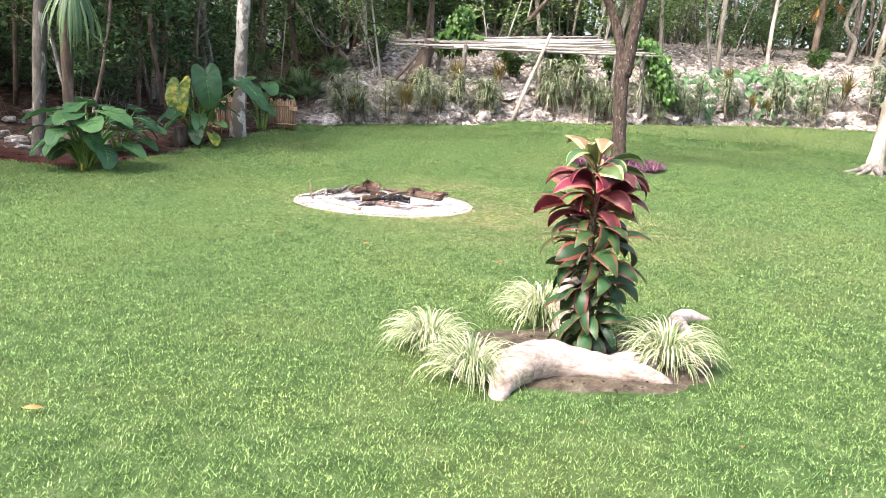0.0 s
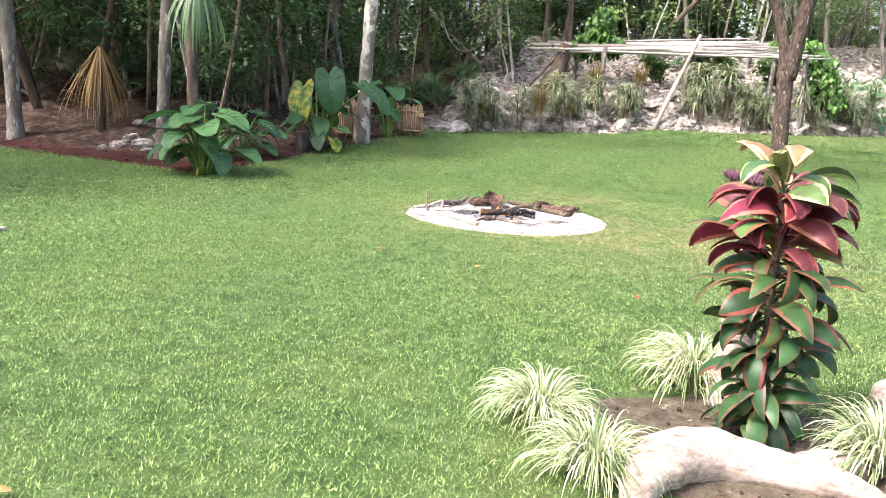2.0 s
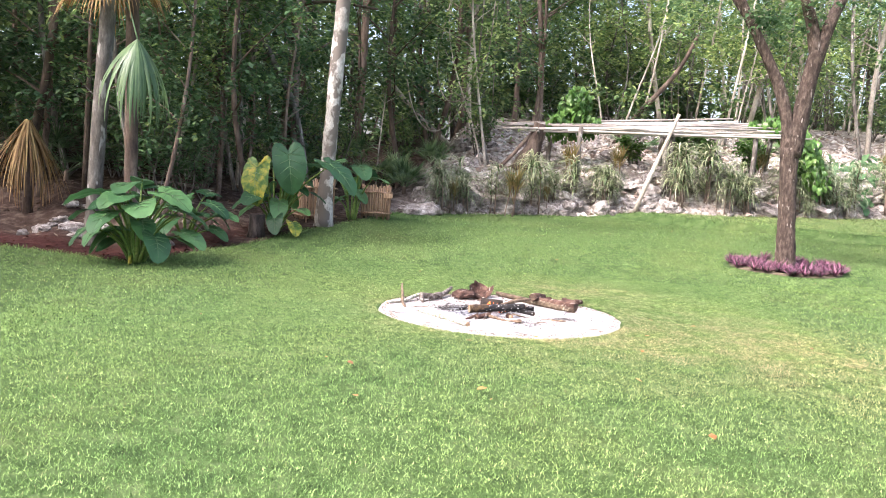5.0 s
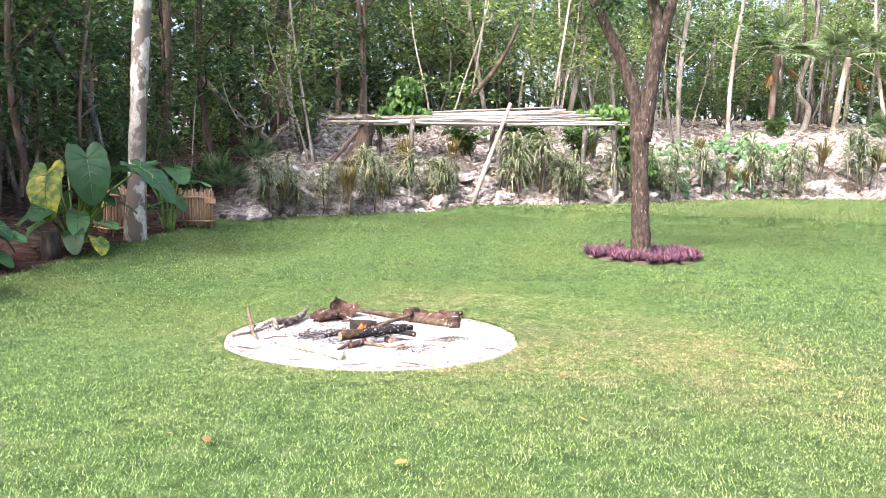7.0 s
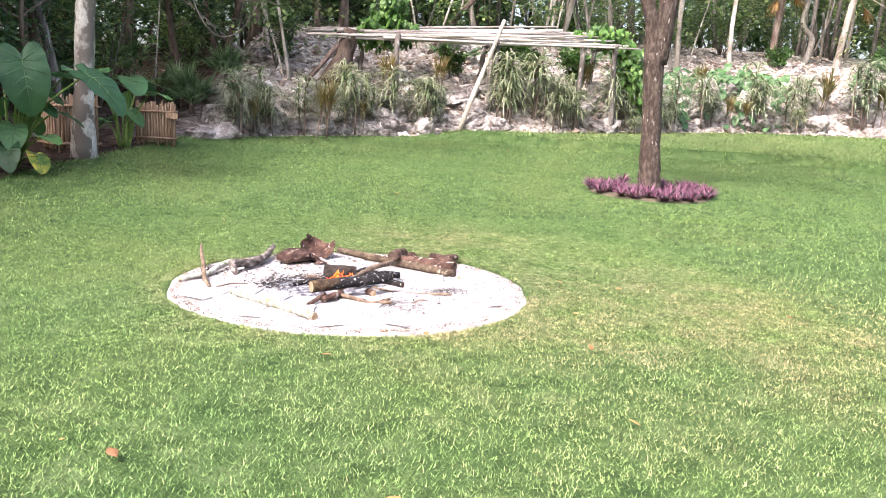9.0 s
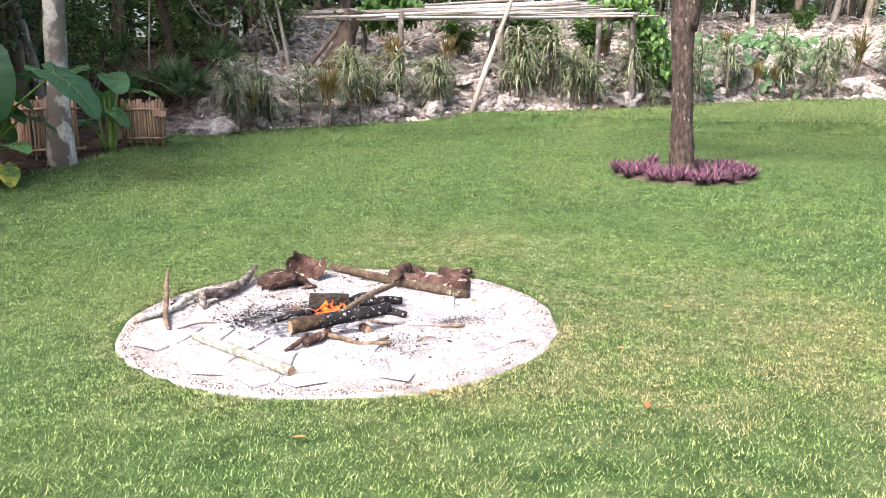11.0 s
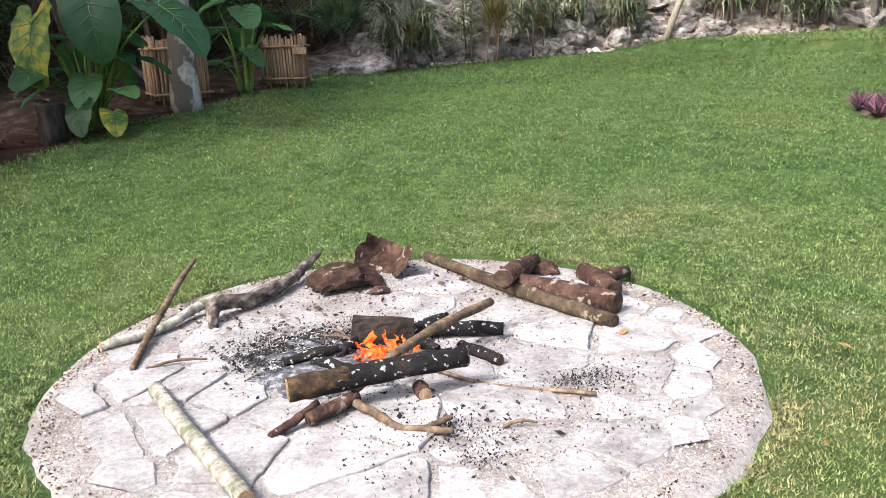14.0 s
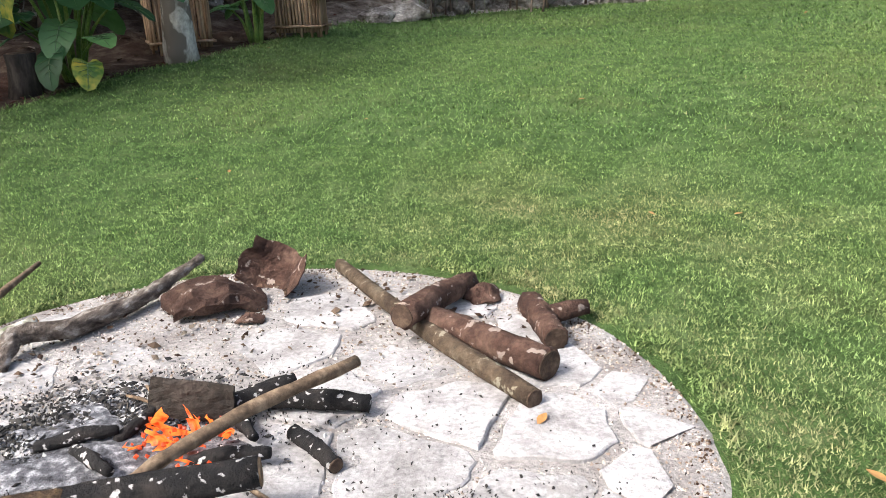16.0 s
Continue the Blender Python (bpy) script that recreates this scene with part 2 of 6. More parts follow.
M["log_char"] = rough_material("log_char", (0.008, 0.008, 0.009), (0.016, 0.015, 0.015), (0.04, 0.034, 0.03), 12, bump=0.9, dist=0.015, fine=50, spots=((0.5, 0.49, 0.48), 42, 0.61))
M["log_half"] = rough_material("log_half", (0.02, 0.013, 0.009), (0.065, 0.042, 0.024), (0.17, 0.112, 0.056), 22, bump=1.0, dist=0.01, fine=60)
M["log_pale"] = rough_material("log_pale", (0.13, 0.12, 0.09), (0.33, 0.32, 0.26), (0.6, 0.58, 0.52), 20, bump=0.6, dist=0.01, fine=50, spots=((0.15, 0.17, 0.1), 22, 0.57))
M["log_grey"] = rough_material("log_grey", (0.03, 0.022, 0.018), (0.14, 0.115, 0.095), (0.42, 0.39, 0.35), 22, bump=1.0, dist=0.02, stretch=(1.6, 0.5, 1.3), fine=50)
M["cut_wood"] = rough_material("cut_wood", (0.14, 0.085, 0.045), (0.28, 0.19, 0.11), (0.4, 0.3, 0.2), 18, fine=70)
M["cut_dark"] = rough_material("cut_dark", (0.03, 0.02, 0.015), (0.07, 0.045, 0.03), (0.14, 0.1, 0.07), 18, fine=70)
M["stick"] = rough_material("stick", (0.065, 0.045, 0.03), (0.17, 0.12, 0.078), (0.31, 0.235, 0.16), 22, bump=0.4, dist=0.006, fine=60)
M["bamboo"] = rough_material("bamboo", (0.16, 0.095, 0.06), (0.3, 0.2, 0.125), (0.46, 0.345, 0.235), 6, bump=0.25, dist=0.006, stretch=(1, 1, 0.15), fine=40, vary=0.4)
M["pole"] = rough_material("pole", (0.32, 0.27, 0.22), (0.56, 0.52, 0.46), (0.74, 0.71, 0.66), 3, bump=0.3, dist=0.01, stretch=(0.2, 1, 1), fine=30, vary=0.55)
M["root"] = rough_material("root", (0.22, 0.165, 0.13), (0.4, 0.33, 0.28), (0.54, 0.46, 0.41), 7, bump=0.5, dist=0.012, stretch=(0.6, 1.5, 1.5), fine=28)
M["rock"] = rough_material("rock", (0.1, 0.08, 0.065), (0.4, 0.36, 0.325), (0.7, 0.67, 0.63), 4.5, bump=1.0, dist=0.09, fine=16, vary=0.4)
M["flag"] = rough_material("flag", (0.22, 0.211, 0.204), (0.375, 0.367, 0.362), (0.49, 0.483, 0.479), 6, bump=0.6, dist=0.012, fine=55, vary=0.14, spots=((0.3, 0.29, 0.28), 11, 0.69))
M["gravel_bed"] = rough_material("gravel_bed", (0.25, 0.227, 0.212), (0.365, 0.346, 0.33), (0.47, 0.453, 0.441), 6, bump=1.0, dist=0.014, fine=75, vary=0.0, spots=((0.3, 0.29, 0.285), 7, 0.7))
M["soil"] = rough_material("soil", (0.06, 0.045, 0.03), (0.13, 0.105, 0.07), (0.22, 0.19, 0.13), 9, bump=0.9, dist=0.02, fine=60)
M["pebble"] = leaf_material("pebble", [(0.22, 0.165, 0.135), (0.4, 0.335, 0.29), (0.53, 0.49, 0.445), (0.62, 0.6, 0.575)], rough=0.85, light_through=0.0, obj=False, spec=0.2)
M["pebble_beige"] = leaf_material("pebble_beige", [(0.16, 0.115, 0.085), (0.3, 0.235, 0.19), (0.42, 0.36, 0.31), (0.52, 0.48, 0.44)], rough=0.85, light_through=0.0, obj=False, spec=0.2)
M["ash_white"] = leaf_material("ash_white", [(0.1, 0.1, 0.11), (0.3, 0.3, 0.32), (0.55, 0.55, 0.56)], rough=0.9, light_through=0.0, obj=False, spec=0.1)
M["coal"] = leaf_material("coal", [(0.012, 0.012, 0.013), (0.03, 0.028, 0.027), (0.07, 0.065, 0.06)], rough=0.8, light_through=0.0, obj=False, spec=0.2)
M["ash"] = rough_material("ash", (0.022, 0.022, 0.026), (0.11, 0.113, 0.125), (0.42, 0.425, 0.44), 34, bump=0.9, dist=0.012, fine=80)
M["litter"] = leaf_material("litter", [(0.03, 0.016, 0.011), (0.06, 0.035, 0.022), (0.1, 0.065, 0.044), (0.17, 0.14, 0.11)], rough=0.8, light_through=0.1, obj=False, spec=0.2)
M["forest_leaf"] = leaf_material("forest_leaf", [(0.06, 0.125, 0.05), (0.11, 0.2, 0.08), (0.17, 0.27, 0.1), (0.28, 0.36, 0.14)], scale=0.6, rough=0.45, light_through=0.45)
M["dark_leaf"] = leaf_material("dark_leaf", [(0.045, 0.1, 0.05), (0.075, 0.15, 0.07), (0.12, 0.21, 0.095)], scale=0.8, rough=0.4, light_through=0.42)
M["light_leaf"] = leaf_material("light_leaf", [(0.13, 0.22, 0.08), (0.23, 0.34, 0.12), (0.38, 0.46, 0.18)], scale=0.6, rough=0.45, light_through=0.5)
M["vine_leaf"] = leaf_material("vine_leaf", [(0.045, 0.12, 0.025), (0.08, 0.18, 0.04), (0.14, 0.26, 0.07)], scale=2, rough=0.4)
M["cover_leaf"] = leaf_material("cover_leaf", [(0.05, 0.13, 0.05), (0.1, 0.21, 0.09), (0.17, 0.29, 0.14)], scale=2, rough=0.45)
M["palm_leaf"] = leaf_material("palm_leaf", [(0.06, 0.12, 0.055), (0.11, 0.19, 0.095), (0.18, 0.27, 0.14)], scale=2, rough=0.4)
M["palm_dry"] = leaf_material("palm_dry", [(0.16, 0.09, 0.035), (0.28, 0.17, 0.07), (0.38, 0.26, 0.12)], scale=3, rough=0.7, light_through=0.15)
M["taro"] = leaf_material("taro", [(0.03, 0.095, 0.04), (0.05, 0.14, 0.055), (0.08, 0.19, 0.075)], scale=6, rough=0.42, island=False)
M["taro_yellow"] = leaf_material("taro_yellow", [(0.05, 0.13, 0.03), (0.07, 0.16, 0.035), (0.25, 0.28, 0.045), (0.48, 0.35, 0.06)], scale=5, rough=0.45, island=False, obj=False)
M["taro_stem"] = rough_material("taro_stem", (0.07, 0.14, 0.03), (0.12, 0.2, 0.045), (0.2, 0.26, 0.07), 5, rough=0.5, bump=0.1, dist=0.004)
M["strap_pale"] = leaf_material("strap_pale", [(0.17, 0.25, 0.1), (0.36, 0.42, 0.24), (0.52, 0.55, 0.38), (0.62, 0.63, 0.49)], scale=6, rough=0.45, island=False)
M["dracaena"] = leaf_material("dracaena", [(0.08, 0.13, 0.06), (0.17, 0.22, 0.12), (0.3, 0.34, 0.22), (0.43, 0.45, 0.33)], scale=4, rough=0.45)
M["dracaena_brown"] = leaf_material("dracaena_brown", [(0.12, 0.12, 0.04), (0.22, 0.17, 0.07), (0.3, 0.22, 0.1)], scale=4, rough=0.55)
M["rhoeo"] = leaf_material("rhoeo", [(0.045, 0.03, 0.04), (0.15, 0.045, 0.1), (0.38, 0.17, 0.28), (0.24, 0.09, 0.17), (0.08, 0.1, 0.085)], scale=7, rough=0.4)
M["cord_dark"] = cordyline_material("cord_dark", [(0.014, 0.042, 0.018), (0.026, 0.075, 0.026), (0.04, 0.105, 0.035)], [(0.03, 0.085, 0.03), (0.15, 0.045, 0.04), (0.05, 0.1, 0.03)])
M["cord_mid"] = cordyline_material("cord_mid", [(0.02, 0.05, 0.02), (0.045, 0.1, 0.03), (0.11, 0.19, 0.055)], [(0.2, 0.055, 0.04), (0.12, 0.08, 0.04), (0.26, 0.09, 0.05)])
M["cord_red"] = cordyline_material("cord_red", [(0.07, 0.012, 0.02), (0.18, 0.026, 0.045), (0.045, 0.035, 0.024), (0.13, 0.018, 0.034)], [(0.22, 0.035, 0.05), (0.36, 0.14, 0.1), (0.08, 0.05, 0.03), (0.26, 0.05, 0.06)])
M["cord_top"] = cordyline_material("cord_top", [(0.34, 0.1, 0.08), (0.13, 0.18, 0.06), (0.045, 0.1, 0.04)], [(0.55, 0.36, 0.2), (0.46, 0.43, 0.2), (0.22, 0.3, 0.1)])
M["fallen"] = leaf_material("fallen", [(0.28, 0.11, 0.035), (0.38, 0.18, 0.06), (0.36, 0.2, 0.08), (0.18, 0.085, 0.04)], scale=20, rough=0.6, island=False, light_through=0.1)
M["mulch_chip"] = leaf_material("mulch_chip", [(0.03, 0.01, 0.008), (0.06, 0.019, 0.014), (0.09, 0.036, 0.026)], rough=0.9, light_through=0.0, obj=False, spec=0.15)
M["flame"] = glow_material("flame", (1.0, 0.22, 0.035), 2.0)
M["ember"] = glow_material("ember", (0.9, 0.1, 0.015), 0.9)

# ---- mesh helpers ----
RNG = random.Random(7)
NPR = np.random.RandomState(11)


class Geo:
    """Collects points and faces of one mesh."""

    def __init__(self):
        self.v, self.f, self.rim = [], [], []

    def add(self, verts, faces, rim=None):
        o = len(self.v)
        self.v.extend(tuple(p) for p in verts)
        self.f.extend(tuple(i + o for i in f) for f in faces)
        self.rim.extend(rim if rim is not None else [0.0] * len(verts))
        return self

    def mesh(self, name, mat, smooth=True):
        me = bpy.data.meshes.new(name)
        me.from_pydata(self.v, [], self.f)
        if any(self.rim):
            at = me.attributes.new("rim", "FLOAT", "POINT")
            at.data.foreach_set("value", self.rim)
        me.materials.append(mat)
        if smooth:
            me.polygons.foreach_set("use_smooth", [True] * len(me.polygons))
        me.update()
        return me


def part(name, geo, mat, parent, label="", smooth=True, m=None):
    me = geo if isinstance(geo, bpy.types.Mesh) else geo.mesh(name, mat, smooth)
    ob = new(name, me)
    ob.parent = parent
    if m is not None:
        ob.matrix_basis = m
    return tagged(ob, label=label)


def thing(name, m, label, category, group="", kind=""):
    ob = new(name)
    ob.empty_display_size = 0.1
    ob.matrix_basis = m
    return tagged(ob, label, category, group, kind)


def vec(*p):
    return Vector(p)


def tube(geo, pts, radii, sides=8, wobble=0.0, caps=True, seed=0, flare=0.0):
    """A tapered, uneven tube along points."""
    pts = [Vector(p) for p in pts]
    rr = random.Random(seed)
    n = len(pts)
    up = Vector((0, 0, 1))
    d0 = (pts[1] - pts[0]).normalized()
    side = d0.cross(up)
    if side.length < 0.2:
        side = d0.cross(Vector((0, 1, 0)))
    side.normalize()
    verts, faces = [], []
    lobes = [1 + rr.uniform(-wobble, wobble) for _ in range(sides)]
    for i, p in enumerate(pts):
        d = (pts[min(i + 1, n - 1)] - pts[max(i - 1, 0)]).normalized()
        side = (side - d * side.dot(d)).normalized()
        other = d.cross(side)
        for k in range(sides):
            a = 2 * math.pi * k / sides
            r = radii[i] * (0.5 + 0.5 * lobes[k]) * (1 + rr.uniform(-wobble, wobble))
            if flare and i == 0:
                r *= 1 + flare * max(0, math.cos(a * 3 + seed))
            verts.append(p + (side * math.cos(a) + other * math.sin(a)) * r)
    for i in range(n - 1):
        for k in range(sides):
            k2 = (k + 1) % sides
            faces.append((i * sides + k, i * sides + k2, (i + 1) * sides + k2, (i + 1) * sides + k))
    if caps:
        faces.append(tuple(range(sides - 1, -1, -1)))
        faces.append(tuple((n - 1) * sides + k for k in range(sides)))
    return geo.add(verts, faces)


def bend(a, b, n, sway, seed=0):
    """Points from a to b with a smooth sway."""
    rr = random.Random(seed)
    a, b = Vector(a), Vector(b)
    o1 = Vector((rr.uniform(-1, 1), rr.uniform(-1, 1), rr.uniform(-0.3, 0.3))) * sway
    o2 = Vector((rr.uniform(-1, 1), rr.uniform(-1, 1), rr.uniform(-0.3, 0.3))) * sway * 0.5
    return [a.lerp(b, t) + o1 * math.sin(math.pi * t) + o2 * math.sin(2 * math.pi * t) for t in (i / (n - 1) for i in range(n))]


def spline(keys, per=4):
    """Smooth points through keys."""
    k = [Vector(p) for p in keys]
    k = [k[0] * 2 - k[1]] + k + [k[-1] * 2 - k[-2]]
    out = []
    for i in range(1, len(k) - 2):
        for j in range(per):
            t = j / per
            out.append(0.5 * ((2 * k[i]) + (k[i + 1] - k[i - 1]) * t + (2 * k[i - 1] - 5 * k[i] + 4 * k[i + 1] - k[i + 2]) * t * t + (3 * k[i] - k[i - 1] - 3 * k[i + 1] + k[i + 2]) * t ** 3))
    return out + [k[-2]]


def lerp_list(vals, n):
    return list(np.interp(np.linspace(0, len(vals) - 1, n), range(len(vals)), vals))


def strap(geo, base, heading, pitch, length, width, droop, segs=6, twist=0.0, shape=None, keel=0.15):
    """A long leaf that leaves base along heading and pitch and droops by its weight."""
    p = Vector(base)
    h = Vector((math.cos(heading), math.sin(heading), 0))
    s = Vector((-math.sin(heading), math.cos(heading), 0))
    verts, faces, rim = [], [], []
    step = length / segs
    for i in range(segs + 1):
        t = i / segs
        w = width * (shape(t) if shape else max(0.04, math.sin(math.pi * (0.18 + 0.82 * t)) ** 0.7 if t < 1 else 0.04))
        d = h * math.cos(pitch) + Vector((0, 0, math.sin(pitch)))
        nrm = s.cross(d)
        sd = (s * math.cos(twist * t) + nrm * math.sin(twist * t)) * w * 0.5
        verts += [p - sd, p + nrm * (-keel * w), p + sd]
        rim += [1.0, 0.0, 1.0]
        p = p + d * step
        pitch -= droop / segs * (0.5 + t)
    for i in range(segs):
        a = i * 3
        faces += [(a, a + 1, a + 4, a + 3), (a + 1, a + 2, a + 5, a + 4)]
    return geo.add(verts, faces, rim)


def small_leaf(geo, p, rr, size, flat=0.5):
    """A folded lozenge leaf."""
    a, b = rr.uniform(0, 6.283), rr.uniform(-0.9, 0.5)
    d = Vector((math.cos(a) * math.cos(b), math.sin(a) * math.cos(b), math.sin(b)))
    s = d.cross(Vector((rr.uniform(-flat, flat), rr.uniform(-flat, flat), 1))).normalized()
    n = s.cross(d)
    L, w = size * rr.uniform(0.7, 1.3), size * rr.uniform(0.22, 0.36)
    p = Vector(p)
    geo.add([p, p + d * L * 0.45 + s * w + n * w * 0.3, p + d * L, p + d * L * 0.45 - s * w + n * w * 0.3], [(0, 1, 2), (0, 2, 3)])


def clump(geo, center, radius, count, size, rr, squash=0.7):
    for _ in range(count):
        v = Vector((rr.gauss(0, 1), rr.gauss(0, 1), rr.gauss(0, 1)))
        v = v.normalized() * radius * (rr.random() ** 0.45)
        v.z *= squash
        small_leaf(geo, Vector(center) + v, rr, size)


# ---- the lie of the land ----
EDGE = [(-60, 3.5), (-11.4, 3.0), (-10.5, 3.2), (-8.3, 2.6), (-6.5, 2.2), (-5.5, 1.9), (-5.1, 3.4), (-4.65, 5.0), (-4.05, 6.7), (-3.9, 8.0),
        (-3.5, 9.9), (-3.6, 11.0), (-2.9, 12.2), (-1.6, 13.0), (-0.4, 13.7), (0.9, 14.2), (2.7, 14.9), (4.7, 14.8), (7.2, 15.9), (10.2, 17.5), (13.4, 18.6), (18, 18.8), (90, 22)]
PIT, PIT_R = (-0.1, 0.2), 1.34
BED = (1.83, -6.42, 0.95, 0.66)
RING = (4.45, 6.12, 1.03)


def sm(a, b, v):
    t = np.clip((v - a) / (b - a), 0, 1)
    return t * t * (3 - 2 * t)


def beyond(x, y):
    """Distance past the lawn's edge (negative on the lawn)."""
    x, y = np.asarray(x, float), np.asarray(y, float)
    best = np.full(x.shape, 1e9)
    inside = np.zeros(x.shape, bool)
    for (ax, ay), (bx, by) in zip(EDGE[:-1], EDGE[1:]):
        dx, dy = bx - ax, by - ay
        t = np.clip(((x - ax) * dx + (y - ay) * dy) / (dx * dx + dy * dy), 0, 1)
        best = np.minimum(best, np.hypot(x - ax - t * dx, y - ay - t * dy))
    ring = EDGE + [(90, -200), (-60, -200)]
    for (ax, ay), (bx, by) in zip(ring, ring[1:] + ring[:1]):
        if ay == by:
            continue
        cross = ((ay > y) != (by > y)) & (x < (bx - ax) * (y - ay) / (by - ay) + ax)
        inside ^= cross
    return np.where(inside, -best, best)


def lip_line(x):
    """Where the lawn steps up to its raised back strip."""
    return np.interp(x, [-2, 1, 3.1, 4.8, 7.3, 10, 11.3, 25], [14.5, 14.5, 14.0, 12.9, 11.6, 11.2, 9.8, 5.0])


def height(x, y):
    x, y = np.asarray(x, float), np.asarray(y, float)
    z = 0.05 * np.logaddexp(0, (np.minimum(y, 30) - 2.0) * 1.5) / 1.5
    z = z + 0.2 * sm(0, 0.17, y - lip_line(x)) * sm(0.5, 3.5, x)
    z = z + 0.12 * sm(-2.2, -3.7, x) * sm(4.3, 6.3, y) * sm(12.5, 10.0, y)
    d = beyond(x, y)
    wb = sm(-5.0, -2.6, x) * sm(8.0, 11.0, y)
    back = 1.0 * sm(0.0, 1.5, d) + 0.25 * np.clip(d - 1.2, 0, 6.5) + 0.09 * np.clip(d - 7.7, 0, 40)
    left = 0.13 * np.clip(d - 0.5, 0, 14) + 0.05 * np.clip(d - 14.5, 0, 40)
    z = z + wb * back + (1 - wb) * left
    rough = 0.09 * np.sin(x * 2.1 + 1.3 * np.sin(y * 1.7)) * np.sin(y * 2.6 + np.sin(x * 1.9)) + 0.05 * np.sin(x * 5.3 + y * 3.1)
    z = z + rough * sm(0.3, 1.5, d)
    z = z + 0.012 * np.sin(x * 1.3 + 0.5) * np.sin(y * 1.1) * sm(0, -1, d)
    z = z - 0.03 * sm(0.02, -0.04, np.hypot(x - PIT[0], y - PIT[1]) - PIT_R)
    return z


def hz(x, y):
    return float(height(x, y))


def on(x, y, rz=0.0, s=1.0, dz=0.0, rx=0.0, ry=0.0):
    return pose(x, y, hz(x, y) + dz, rx, ry, rz) @ Matrix.Diagonal((s, s, s, 1))


def build_ground():
    xs = np.concatenate([[-300, -150, -80, -50, -35, -26, -20], np.arange(-16, 20.01, 0.16), [22, 25, 30, 40, 60, 100, 180, 300]])
    ys = np.concatenate([[-300, -150, -70, -40, -25, -18], np.arange(-13, 26.01, 0.16), [28, 31, 35, 40, 50, 70, 120, 200, 300]])
    X, Y = np.meshgrid(xs, ys)
    Zz = height(X, Y)
    d = beyond(X, Y)
    n, k = len(xs), len(ys)
    v = np.stack([X.ravel(), Y.ravel(), Zz.ravel()], 1)
    i = np.arange(n * k).reshape(k, n)
    f = np.stack([i[:-1, :-1].ravel(), i[:-1, 1:].ravel(), i[1:, 1:].ravel(), i[1:, :-1].ravel()], 1)
    me = bpy.data.meshes.new("ground")
    me.from_pydata(v.tolist(), [], f.tolist())
    zone = sm(-0.12, 0.12, d).ravel()
    rub = (sm(-5.0, -2.0, X) * sm(8.5, 11, Y)).ravel() * 0.98 + 0.02
    red = (sm(1.2, 0.5, d) * sm(-4.9, -5.6, X)).ravel()
    for nm, arr in (("zone", zone), ("rubble", rub), ("mulch", red)):
        me.attributes.new(nm, "FLOAT", "POINT").data.foreach_set("value", arr.astype(np.float32))
    me.materials.append(M["ground"])
    me.polygons.foreach_set("use_smooth", [True] * len(me.polygons))
    tagged(new("ground", me), "green lawn running into red mulch and a pale rubble bank", "ground", kind="structure")


build_ground()


# ---- fire pit ----
def cell(points, i, radius):
    """The part of a disc nearer to point i than to the others, as a convex outline."""
    poly = [(radius * math.cos(2 * math.pi * k / 28), radius * math.sin(2 * math.pi * k / 28)) for k in range(28)]
    px, py = points[i]
    for j, (qx, qy) in enumerate(points):
        if j == i:
            continue
        mx, my, nx, ny = (px + qx) / 2, (py + qy) / 2, qx - px, qy - py
        res = []
        for (ax, ay), (bx, by) in zip(poly, poly[1:] + poly[:1]):
            da, db = (ax - mx) * nx + (ay - my) * ny, (bx - mx) * nx + (by - my) * ny
            if da <= 0:
                res.append((ax, ay))
            if (da < 0) != (db < 0) and da != db:
                t = da / (da - db)
                res.append((ax + (bx - ax) * t, ay + (by - ay) * t))
        poly = res
        if len(poly) < 3:
            return []
    return poly


